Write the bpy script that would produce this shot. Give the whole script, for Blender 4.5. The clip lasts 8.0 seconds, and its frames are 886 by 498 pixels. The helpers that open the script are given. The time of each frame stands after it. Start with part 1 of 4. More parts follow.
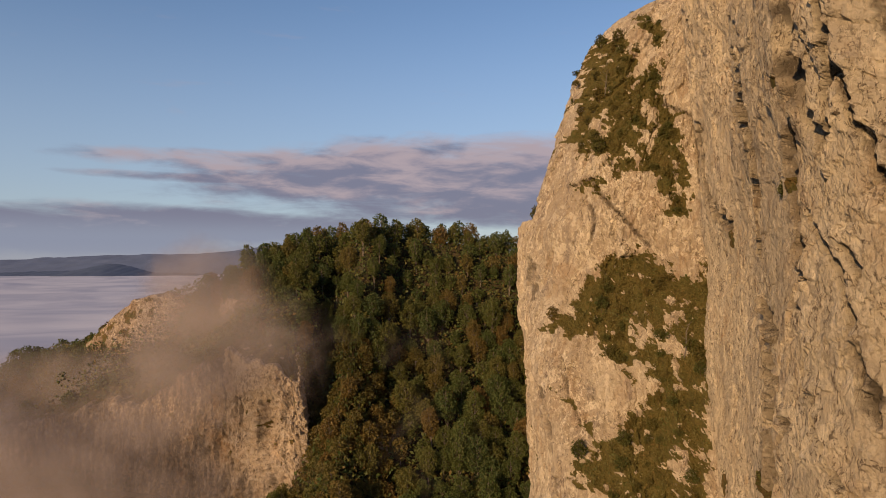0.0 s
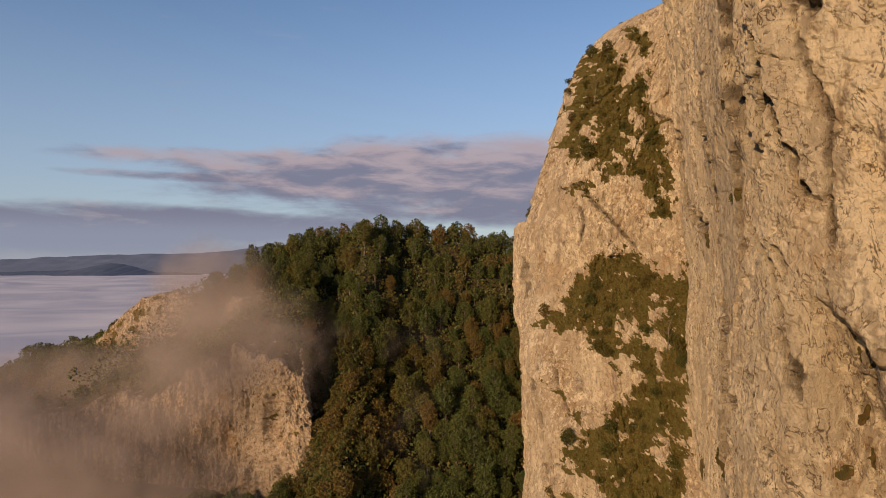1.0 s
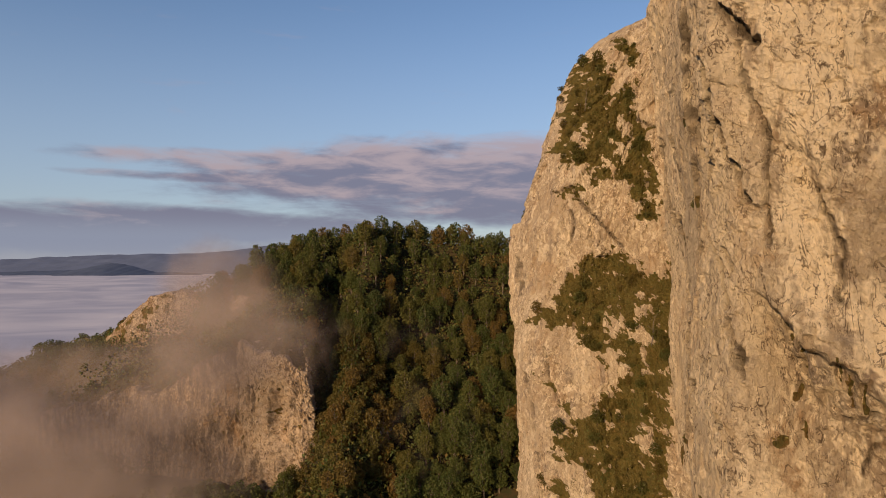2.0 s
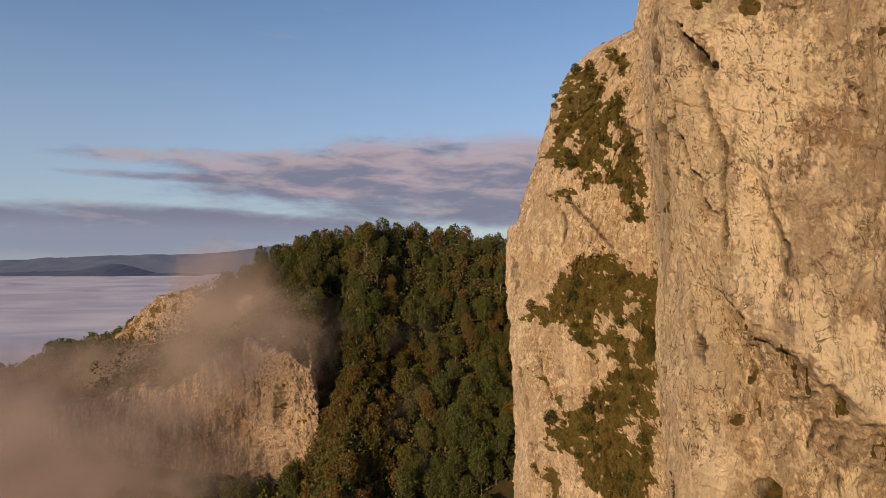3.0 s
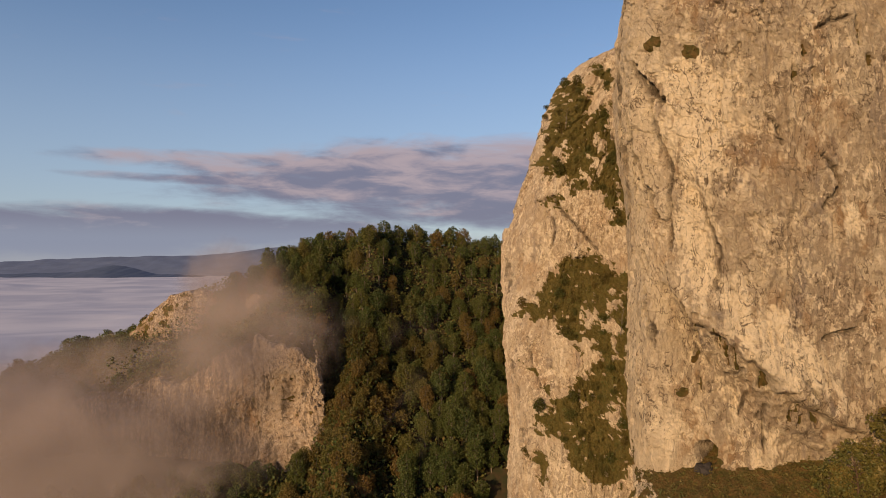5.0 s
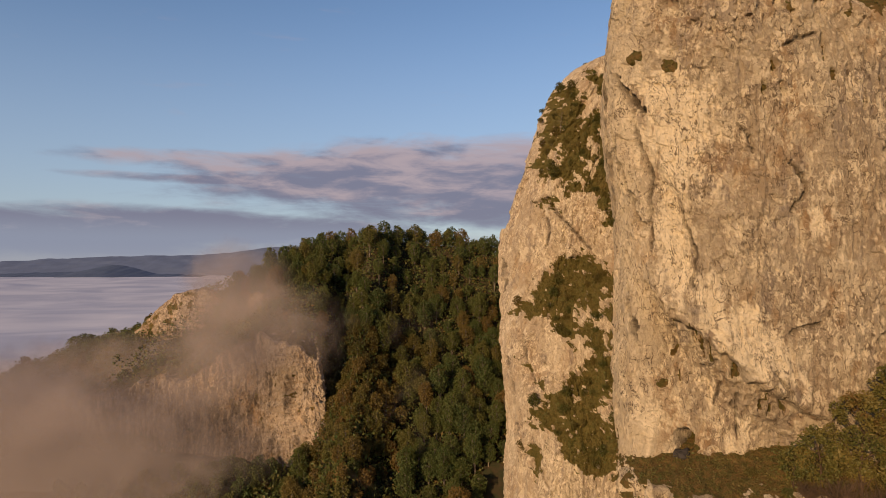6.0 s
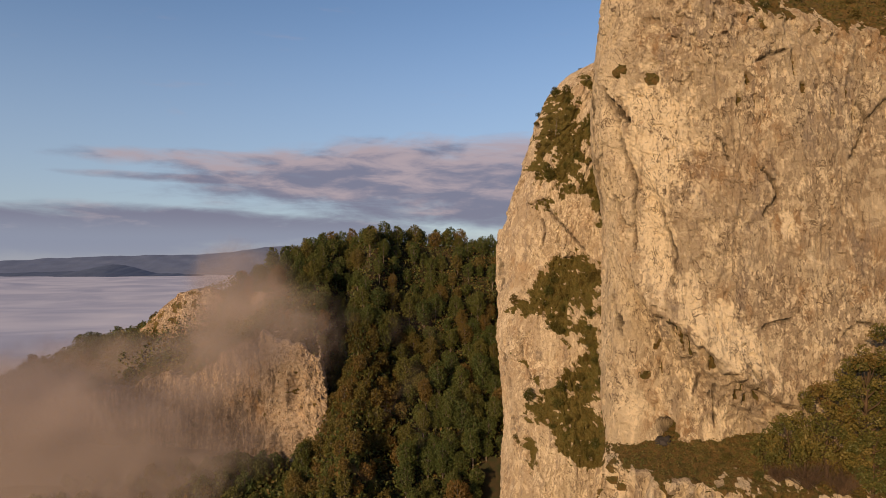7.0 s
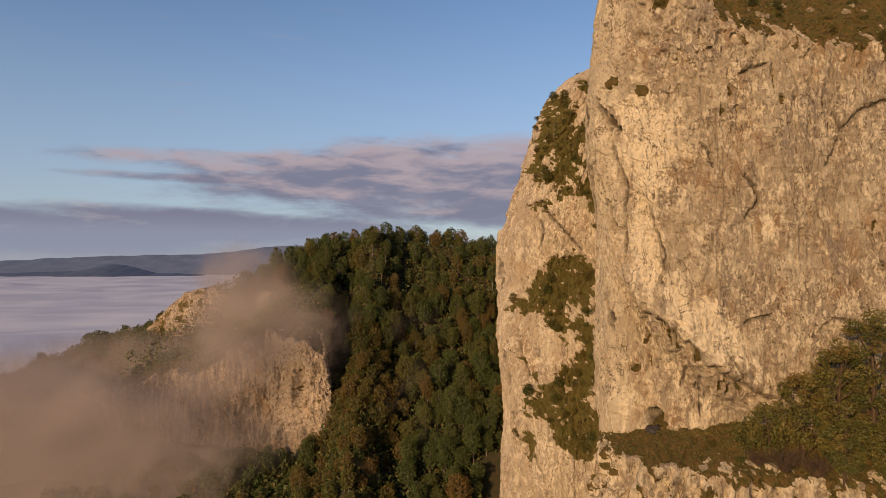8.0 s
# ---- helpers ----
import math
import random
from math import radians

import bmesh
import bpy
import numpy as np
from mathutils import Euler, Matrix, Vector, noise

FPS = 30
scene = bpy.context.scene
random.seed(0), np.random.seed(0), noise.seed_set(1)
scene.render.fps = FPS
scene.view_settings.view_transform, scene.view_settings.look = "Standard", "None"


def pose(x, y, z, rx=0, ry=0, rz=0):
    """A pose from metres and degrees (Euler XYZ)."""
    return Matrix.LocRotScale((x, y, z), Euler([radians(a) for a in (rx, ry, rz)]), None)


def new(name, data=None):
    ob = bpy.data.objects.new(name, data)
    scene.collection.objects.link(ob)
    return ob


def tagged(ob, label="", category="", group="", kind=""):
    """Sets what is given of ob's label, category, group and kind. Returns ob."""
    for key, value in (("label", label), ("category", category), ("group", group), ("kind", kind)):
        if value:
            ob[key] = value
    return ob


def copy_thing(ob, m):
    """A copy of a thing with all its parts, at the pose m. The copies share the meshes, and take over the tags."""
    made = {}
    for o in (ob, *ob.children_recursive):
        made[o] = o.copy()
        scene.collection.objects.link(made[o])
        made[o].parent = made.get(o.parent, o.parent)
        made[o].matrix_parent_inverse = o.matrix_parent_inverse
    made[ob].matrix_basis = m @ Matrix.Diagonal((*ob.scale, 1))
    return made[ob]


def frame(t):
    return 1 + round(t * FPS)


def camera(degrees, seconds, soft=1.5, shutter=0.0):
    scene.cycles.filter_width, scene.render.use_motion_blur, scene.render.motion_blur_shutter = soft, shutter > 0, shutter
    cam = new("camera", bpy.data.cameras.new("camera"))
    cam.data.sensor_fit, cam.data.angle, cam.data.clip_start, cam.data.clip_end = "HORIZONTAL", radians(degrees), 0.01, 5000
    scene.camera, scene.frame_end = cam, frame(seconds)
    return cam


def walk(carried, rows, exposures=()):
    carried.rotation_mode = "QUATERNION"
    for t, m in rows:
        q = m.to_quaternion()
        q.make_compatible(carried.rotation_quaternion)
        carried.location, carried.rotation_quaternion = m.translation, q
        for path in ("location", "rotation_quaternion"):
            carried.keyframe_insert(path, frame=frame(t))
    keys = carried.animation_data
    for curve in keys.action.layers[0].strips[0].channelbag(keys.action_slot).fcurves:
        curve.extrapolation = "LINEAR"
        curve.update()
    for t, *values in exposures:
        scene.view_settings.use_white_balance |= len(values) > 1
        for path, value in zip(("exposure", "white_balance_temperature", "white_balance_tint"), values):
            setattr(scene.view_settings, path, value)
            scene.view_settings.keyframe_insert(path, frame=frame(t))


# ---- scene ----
cam = camera(70.0, 8.0, soft=0.7)
EYE, TILT = 100.0, 1.07
ROWS = [  # seconds, metres right, ahead and up of the first eye, yaw, pitch, roll
    (0.0, 0.00, 0.00, 0.00, 0.000, 0.000, -0.000),
    (0.5, 0.21, -2.90, 0.04, -0.000, -0.037, -0.020),
    (1.0, 0.45, -5.82, 0.07, 0.022, -0.037, -0.010),
    (1.5, 0.69, -8.79, 0.10, 0.030, -0.037, -0.030),
    (3.0, 1.18, -17.33, 0.15, 0.052, 0.030, -0.020),
    (3.5, 1.28, -20.00, 0.17, 0.067, 0.067, -0.030),
    (4.0, 1.38, -22.51, 0.17, 0.067, 0.089, -0.000),
    (4.5, 1.47, -24.90, 0.17, 0.060, 0.157, -0.000),
    (6.0, 1.98, -31.22, 0.23, 0.045, 0.127, -0.020),
    (6.5, 2.14, -33.32, 0.32, 0.015, 0.097, -0.020),
    (7.0, 2.18, -35.49, 0.36, 0.007, 0.082, -0.030),
    (7.5, 2.05, -37.66, 0.46, 0.007, 0.052, -0.010),
    (8.0, 1.82, -39.82, 0.48, -0.000, 0.052, 0.010),
]
walk(cam, [(t, pose(0, 0, EYE, TILT) @ pose(x, y, z, 90 + pitch, roll, yaw)) for t, x, y, z, yaw, pitch, roll in ROWS], [(0.0, 0.28), (8.0, 0.28)])

# ---- light ----
SUN_AZ, SUN_EL = radians(-147.0), radians(16.0)  # from +y towards +x; the sun stands behind and to the left
TO_SUN = Vector((math.sin(SUN_AZ) * math.cos(SUN_EL), math.cos(SUN_AZ) * math.cos(SUN_EL), math.sin(SUN_EL)))
sun = new("sun", bpy.data.lights.new("sun", "SUN"))
sun.data.energy, sun.data.angle, sun.data.color = 4.65, radians(0.6), (1.0, 0.665, 0.365)
sun.matrix_world = Matrix.Translation((-60, -90, 160)) @ TO_SUN.to_track_quat("Z", "Y").to_matrix().to_4x4()


class Nodes:
    """Short ways to add nodes to one tree."""

    def __init__(self, tree):
        self.tree = tree
        tree.nodes.clear()

    def add(self, kind, *ins, **props):
        n = self.tree.nodes.new("ShaderNode" + kind)
        if kind == "Math":
            n.operation, n.use_clamp = props["operation"], props["use_clamp"]
        elif kind == "MapRange":
            n.interpolation_type = "SMOOTHSTEP"
        elif kind == "Mix":
            n.data_type, n.blend_type = "RGBA", props["blend_type"]
        elif kind == "Attribute":
            n.attribute_name = props["attribute_name"]
        for i, v in enumerate(ins):
            self.put(n.inputs[i], v)
        return n

    def put(self, socket, v):
        if v is None:
            return
        if isinstance(v, bpy.types.NodeSocket):
            self.tree.links.new(v, socket)
        elif isinstance(v, bpy.types.Node):
            self.tree.links.new(v.outputs[0], socket)
        else:
            socket.default_value = v

    def math(self, op, a, b=None, c=None, clamp=False):
        return self.add("Math", a, b, c, operation=op, use_clamp=clamp).outputs[0]

    def noise(self, vec, scale, detail=4.0, rough=0.55, warp=0.0):
        n = self.add("TexNoise")
        for k, v in (("Vector", vec), ("Scale", scale), ("Detail", detail), ("Roughness", rough), ("Distortion", warp)):
            self.put(n.inputs[k], v)
        return n.outputs["Fac"]

    def scaled(self, vec, sx, sy, sz):
        m = self.add("Mapping", vec)
        m.inputs["Scale"].default_value = (sx, sy, sz)
        return m.outputs[0]

    def span(self, v, lo, hi, a=0.0, b=1.0):
        n = self.add("MapRange", v, lo, hi, a, b)
        return n.outputs[0]

    def mix(self, fac, a, b, blend="MIX"):
        n = self.add("Mix", blend_type=blend)
        self.put(n.inputs[0], fac)
        self.put(n.inputs[6], a if not isinstance(a, tuple) else (*a, 1.0))
        self.put(n.inputs[7], b if not isinstance(b, tuple) else (*b, 1.0))
        return n.outputs[2]


world = bpy.data.worlds.new("sky")
scene.world = world
world.use_nodes = True
W = Nodes(world.node_tree)
sky = W.add("TexSky")
sky.sky_type, sky.sun_disc, sky.sun_elevation, sky.sun_rotation = "NISHITA", False, SUN_EL, SUN_AZ % (2 * math.pi)
sky.altitude, sky.air_density, sky.dust_density, sky.ozone_density = 600.0, 1.0, 0.6, 1.6
way = W.add("SeparateXYZ", W.add("TexCoord").outputs["Generated"])
flat = W.math("MAXIMUM", W.math("SQRT", W.math("ADD", W.math("POWER", way.outputs[0], 2.0), W.math("POWER", way.outputs[1], 2.0))), 0.02)
az = W.math("ARCTAN2", way.outputs[0], way.outputs[1])
el = W.math("DIVIDE", way.outputs[2], flat)
# stratus in flat streaks low over the horizon: a lens-shaped bank over a lower layer, and scattered streaks all round
streak = W.add("CombineXYZ", W.math("MULTIPLY", az, 6.0), W.math("MULTIPLY", el, 24.0), 3.7).outputs[0]
billow = W.noise(streak, 1.0, 8.0, 0.6, 0.3)
broad = W.noise(W.add("CombineXYZ", W.math("MULTIPLY", az, 1.3), W.math("MULTIPLY", el, 7.0), 9.1).outputs[0], 1.0, 3.0, 0.5)


def lens(az0, el0, ra, re):
    """1 in the middle of a flat lens of cloud, 0 at its rim, less outside."""
    u = W.math("POWER", W.math("DIVIDE", W.math("SUBTRACT", az, az0), ra), 2.0)
    v = W.math("POWER", W.math("DIVIDE", W.math("SUBTRACT", el, el0), re), 2.0)
    return W.math("MAXIMUM", W.math("SUBTRACT", 1.0, W.math("ADD", u, v)), -1.0)


body = W.math("ADD", lens(0.10, 0.122, 0.44, 0.062), 0.35)
body = W.math("MAXIMUM", body, W.math("ADD", lens(-0.20, 0.150, 0.30, 0.020), 0.05))
body = W.math("MAXIMUM", body, W.math("SUBTRACT", lens(-0.34, 0.122, 0.20, 0.009), 0.15))
body = W.math("MAXIMUM", body, W.math("ADD", lens(-0.56, 0.044, 0.52, 0.032), 0.35))
body = W.math("MAXIMUM", body, W.math("SUBTRACT", W.math("MULTIPLY", W.span(el, 0.25, 0.05), broad), 0.95))
ragged = W.math("ADD", body, W.math("MULTIPLY", W.math("SUBTRACT", billow, 0.5), 2.9))
cover = W.span(ragged, -0.45, 0.85)
tone = W.span(W.math("ADD", W.noise(streak, 1.7, 6.0, 0.55, 0.3), W.math("MULTIPLY", W.math("SUBTRACT", el, 0.13), 2.2)), 0.38, 0.66)
cloud = W.mix(tone, (0.20, 0.195, 0.275), (0.46, 0.36, 0.385))
cloud = W.mix(W.span(el, 0.075, 0.03), cloud, W.mix(tone, (0.27, 0.295, 0.39), (0.43, 0.43, 0.51)))
scaled_sky = W.mix(1.0, sky.outputs[0], (0.120, 0.124, 0.137), "MULTIPLY")
haze = W.mix(W.span(el, 0.45, 0.0, 0.0, 0.6), scaled_sky, (0.37, 0.42, 0.52))
haze = W.mix(W.span(el, 0.05, 0.015, 0.0, 0.6), haze, (0.30, 0.31, 0.40))
shown = W.mix(W.math("MULTIPLY", cover, W.span(el, 0.0, 0.03, 0.6, 0.92)), haze, cloud)
W.add("OutputWorld", W.add("Background", shown, 0.78))

# ---- noise for shapes ----


def hashed(ix, iy, seed):
    h = (ix.astype(np.int64) * 374761393 + iy.astype(np.int64) * 668265263 + seed * 974634777) & 0xFFFFFFFF
    h = ((h ^ (h >> 13)) * 1274126177) & 0xFFFFFFFF
    h = ((h ^ (h >> 16)) * 2246822519) & 0xFFFFFFFF
    return ((h ^ (h >> 15)) & 0xFFFFFF) / float(0x1000000)


def gn(x, y, seed=0):
    """Gradient noise, about -0.7 to 0.7."""
    ix, iy = np.floor(x), np.floor(y)
    fx, fy = x - ix, y - iy
    ux, uy = fx * fx * fx * (fx * (fx * 6 - 15) + 10), fy * fy * fy * (fy * (fy * 6 - 15) + 10)

    def corner(i, j):
        a = hashed(ix + i, iy + j, seed) * 2 * np.pi
        return np.cos(a) * (fx - i) + np.sin(a) * (fy - j)
    top, bottom = corner(0, 0) * (1 - ux) + corner(1, 0) * ux, corner(0, 1) * (1 - ux) + corner(1, 1) * ux
    return top * (1 - uy) + bottom * uy


def fbm(x, y, seed=0, octaves=4, gain=0.5):
    total, amp = np.zeros(np.broadcast(x, y).shape), 1.0
    for k in range(octaves):
        total += amp * gn(x * 2 ** k + 17.3 * k, y * 2 ** k - 9.1 * k, seed + k)
        amp *= gain
    return total


def cells(x, y, seed=0):
    """Jittered cells: distance to the nearest seed, gap to the second, its random number, and the offset from it."""
    ix, iy = np.floor(x), np.floor(y)
    best, second = np.full(x.shape, 9.0), np.full(x.shape, 9.0)
    rnd, ox, oy = np.zeros(x.shape), np.zeros(x.shape), np.zeros(x.shape)
    for i in (-1, 0, 1):
        for j in (-1, 0, 1):
            cx, cy = ix + i, iy + j
            dx, dy = x - cx - hashed(cx, cy, seed), y - cy - hashed(cx, cy, seed + 1)
            d = dx * dx + dy * dy
            near = d < best
            second = np.where(near, best, np.minimum(second, d))
            rnd, ox, oy = np.where(near, hashed(cx, cy, seed + 2), rnd), np.where(near, dx, ox), np.where(near, dy, oy)
            best = np.where(near, d, best)
    best, second = np.sqrt(best), np.sqrt(second)
    return best, second - best, rnd, ox, oy


def ease(x, lo, hi):
    t = np.clip((x - lo) / (hi - lo), 0, 1)
    return t * t * (3 - 2 * t)


def blob(a, b, a0, b0, ra, rb, turn=0.0):
    """1 in the middle of an ellipse, 0 at its rim."""
    c, s = math.cos(turn), math.sin(turn)
    u, v = (a - a0) * c + (b - b0) * s, -(a - a0) * s + (b - b0) * c
    return np.clip(1 - np.sqrt((u / ra) ** 2 + (v / rb) ** 2), 0, 1)


def inside(a, b, outline):
    """Metres inside a closed outline; below 0 outside it."""
    best, odd = np.full(a.shape, 1e9), np.zeros(a.shape, dtype=bool)
    for (a0, b0), (a1, b1) in zip(outline, outline[1:] + outline[:1]):
        va, vb = a1 - a0, b1 - b0
        t = np.clip(((a - a0) * va + (b - b0) * vb) / (va * va + vb * vb), 0, 1)
        best = np.minimum(best, np.hypot(a - a0 - t * va, b - b0 - t * vb))
        if vb:
            odd ^= ((b0 > b) != (b1 > b)) & (a < a0 + va * (b - b0) / vb)
    return np.where(odd, best, -best)


# ---- materials ----


def material(name):
    m = bpy.data.materials.new(name)
    m.use_nodes = True
    return m, Nodes(m.node_tree)


def rock_material(name, pale, mid, dark, turf_colour=(0.17, 0.105, 0.034), speck=1.0, rust=0.75):
    """Weathered limestone: tan and warm grey, pale spalls, dark seepage streaks, lichen specks, and turf where its 'turf' value says."""
    m, n = material(name)
    at = n.add("TexCoord").outputs["Object"]
    patch = n.noise(n.scaled(at, 0.13, 0.13, 0.07), 1.0, 6.0, 0.62, 0.5)
    col = n.mix(n.span(patch, 0.40, 0.62, 0.0, 0.45), mid, pale)
    ochre = n.noise(n.scaled(at, 0.22, 0.22, 0.16), 1.0, 5.0, 0.62, 0.6)
    col = n.mix(n.span(ochre, 0.50, 0.68, 0.0, rust), col, (0.36, 0.215, 0.10))
    grey = n.noise(n.scaled(at, 0.35, 0.35, 0.11), 1.0, 6.0, 0.65, 0.5)
    col = n.mix(n.span(grey, 0.53, 0.66, 0.0, 0.6), col, (0.25, 0.20, 0.16))
    wash = n.add("Attribute", attribute_name="pale").outputs["Fac"]
    col = n.mix(n.math("MULTIPLY", wash, n.span(n.noise(n.scaled(at, 0.7, 0.7, 0.25), 1.0, 7.0, 0.66, 0.4), 0.32, 0.46)), col, tuple(min(0.85, c * 1.45) for c in pale))
    streak = n.noise(n.scaled(at, 1.3, 1.3, 0.16), 1.0, 6.0, 0.62, 0.3)
    col = n.mix(n.span(streak, 0.56, 0.72, 0.0, 0.4), col, dark)
    drip = n.noise(n.scaled(at, 1.0, 1.0, 0.2), 2.0, 5.0, 0.6, 0.3)
    col = n.mix(n.span(drip, 0.58, 0.70, 0.0, 0.35), col, pale)
    broken = n.noise(n.scaled(at, 0.42, 0.42, 0.3), 1.0, 9.0, 0.66, 0.9)
    col = n.mix(n.span(broken, 0.54, 0.58, 0.0, 0.5), col, tuple(min(0.85, c * 1.2) for c in pale))
    line = n.math("ABSOLUTE", n.math("SUBTRACT", n.noise(n.scaled(at, 0.42, 0.42, 0.17), 1.0, 6.0, 0.6, 1.2), 0.5))
    where = n.span(n.noise(n.scaled(at, 0.2, 0.2, 0.2), 1.0, 3.0), 0.42, 0.56)
    col = n.mix(n.math("MULTIPLY", where, n.span(line, 0.013, 0.003, 0.0, 0.9)), col, dark)  # hairline cracks
    spall = n.noise(n.scaled(at, 1.7, 1.7, 1.1), 1.0, 9.0, 0.74, 0.7)
    worn = n.span(n.noise(n.scaled(at, 0.16, 0.16, 0.12), 1.0, 5.0, 0.6, 0.4), 0.40, 0.60, 0.25, 1.0)  # smooth and broken stretches
    col = n.mix(n.math("MULTIPLY", worn, n.span(spall, 0.525, 0.555, 0.0, 0.9 * speck)), col, tuple(min(0.85, c * 1.35) for c in pale))
    fleck = n.noise(n.scaled(at, 1.0, 1.0, 0.7), 2.4, 8.0, 0.76, 0.5)
    col = n.mix(n.math("MULTIPLY", worn, n.span(fleck, 0.555, 0.585, 0.0, 0.9 * speck)), col, dark)
    # dark earth colour; in cracks and cave it also paints their shade
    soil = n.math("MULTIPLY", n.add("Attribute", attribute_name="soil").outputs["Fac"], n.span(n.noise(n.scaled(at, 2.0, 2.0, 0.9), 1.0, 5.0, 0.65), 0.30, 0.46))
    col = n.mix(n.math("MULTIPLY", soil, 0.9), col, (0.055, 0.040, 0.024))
    frayed = n.math("MULTIPLY", n.math("SUBTRACT", n.noise(at, 0.9, 7.0, 0.72, 0.4), 0.5), 1.7)
    turf = n.span(n.math("ADD", n.add("Attribute", attribute_name="turf").outputs["Fac"], frayed), 0.46, 0.56)
    ground = n.mix(n.span(n.noise(at, 1.3, 6.0, 0.7), 0.4, 0.6), turf_colour, (0.10, 0.083, 0.023))
    col = n.mix(turf, col, ground)
    b = n.add("BsdfPrincipled", col)
    b.inputs["Roughness"].default_value = 0.93
    b.inputs["Specular IOR Level"].default_value = 0.15
    grain = n.math("ADD", n.noise(n.scaled(at, 1.3, 1.3, 0.7), 1.0, 10.0, 0.72, 0.4), n.math("MULTIPLY", n.noise(n.scaled(at, 1, 1, 0.6), 4.5, 8.0, 0.74), 0.6))
    bump = n.add("Bump")
    grain = n.math("ADD", grain, n.math("MULTIPLY", n.noise(n.scaled(at, 0.9, 0.9, 2.4), 1.0, 8.0, 0.7, 0.6), 0.5))
    bump.inputs["Strength"].default_value, bump.inputs["Distance"].default_value = 1.0, 0.75
    n.put(bump.inputs["Height"], grain)
    n.put(b.inputs["Normal"], bump)
    n.add("OutputMaterial", b)
    return m


def leaf_material(name, colours, shade=0.35, by_tree=False):
    """Leaves: a colour by plant, varied leaf by leaf, letting some light through."""
    m, n = material(name)
    pick = n.add("Attribute", attribute_name="tint").outputs["Fac"] if by_tree else n.add("ObjectInfo").outputs["Random"]
    ramp = n.add("ValToRGB", pick)
    ramp.color_ramp.interpolation = "LINEAR"
    e = ramp.color_ramp.elements
    while len(e) < len(colours):
        e.new(0.5)
    for k, c in enumerate(colours):
        e[k].position, e[k].color = k / max(1, len(colours) - 1), (*c, 1)
    isl = n.add("NewGeometry").outputs["Random Per Island"]
    col = n.mix(n.math("MULTIPLY", isl, shade), ramp.outputs[0], (0.15, 0.095, 0.025))
    col = n.mix(n.math("MULTIPLY", n.math("FRACT", n.math("MULTIPLY", isl, 7.31)), 0.4), col, (0.055, 0.068, 0.020))
    d = n.add("BsdfDiffuse", col)
    tr = n.add("BsdfTranslucent", col)
    g = n.add("BsdfGlossy", (0.5, 0.5, 0.4, 1), 0.5)
    body_ = n.add("MixShader", 0.40, d, tr)
    n.add("OutputMaterial", n.add("MixShader", 0.03, body_, g))
    return m


def plain_material(name, a, b_, scale, rough=0.9, bump_by=0.3, stretch=(1, 1, 1)):
    m, n = material(name)
    at = n.scaled(n.add("TexCoord").outputs["Object"], *stretch)
    f = n.noise(at, scale, 6.0, 0.62, 0.2)
    p = n.add("BsdfPrincipled", n.mix(n.span(f, 0.35, 0.65), a, b_))
    p.inputs["Roughness"].default_value = rough
    p.inputs["Specular IOR Level"].default_value = 0.2
    bump = n.add("Bump")
    bump.inputs["Strength"].default_value, bump.inputs["Distance"].default_value = bump_by, 0.1
    n.put(bump.inputs["Height"], n.noise(at, scale * 4, 5.0, 0.65))
    n.put(p.inputs["Normal"], bump)
    n.add("OutputMaterial", p)
    return m


ROCK = rock_material("limestone", (0.58, 0.475, 0.318), (0.365, 0.275, 0.176), (0.13, 0.088, 0.052))
BUTTRESS = rock_material("pale_limestone", (0.62, 0.52, 0.368), (0.41, 0.318, 0.212), (0.14, 0.10, 0.065), (0.14, 0.105, 0.03), 0.7, 0.4)
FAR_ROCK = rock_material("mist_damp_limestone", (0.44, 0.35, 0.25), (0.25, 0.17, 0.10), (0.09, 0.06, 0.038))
SOIL = plain_material("forest_floor", (0.050, 0.034, 0.016), (0.028, 0.030, 0.012), 0.6)
BARK = plain_material("bark", (0.21, 0.17, 0.13), (0.10, 0.08, 0.06), 3.0, stretch=(1, 1, 0.25))
LEAF = leaf_material("tree_leaves", [(0.060, 0.098, 0.030), (0.075, 0.112, 0.030), (0.096, 0.119, 0.030), (0.134, 0.128, 0.032), (0.20, 0.116, 0.036)])
SHRUB = leaf_material("shrub_leaves", [(0.06, 0.08, 0.02), (0.09, 0.09, 0.022), (0.15, 0.10, 0.026)], 0.5)
GRASS = leaf_material("dry_grass", [(0.20, 0.13, 0.04), (0.15, 0.125, 0.036), (0.19, 0.145, 0.042), (0.105, 0.115, 0.03)], 0.4, by_tree=True)
TWIG = plain_material("bare_twigs", (0.085, 0.052, 0.030), (0.05, 0.034, 0.020), 2.0)
WOODS = leaf_material("woods_leaves", [(0.060, 0.098, 0.030), (0.075, 0.112, 0.030), (0.096, 0.119, 0.030), (0.134, 0.128, 0.032), (0.20, 0.116, 0.036)], by_tree=True)
BUSH = leaf_material("bush_leaves", [(0.06, 0.078, 0.022), (0.10, 0.105, 0.027), (0.16, 0.14, 0.034), (0.24, 0.18, 0.05), (0.19, 0.105, 0.032)], 0.45, by_tree=True)
DARK_ROCK = plain_material("damp_rock", (0.060, 0.050, 0.042), (0.030, 0.026, 0.022), 1.2)

# ---- meshes ----


def grid_mesh(name, P, flip=False, **layers):
    """A mesh over a grid of places, shape (rows, columns, 3)."""
    r, c = P.shape[:2]
    k = np.arange(r * c).reshape(r, c)
    q = np.stack([k[:-1, :-1], k[:-1, 1:], k[1:, 1:], k[1:, :-1]], -1).reshape(-1, 4)
    if flip:
        q = q[:, ::-1]
    return poly_mesh(name, P.reshape(-1, 3), q, **layers)


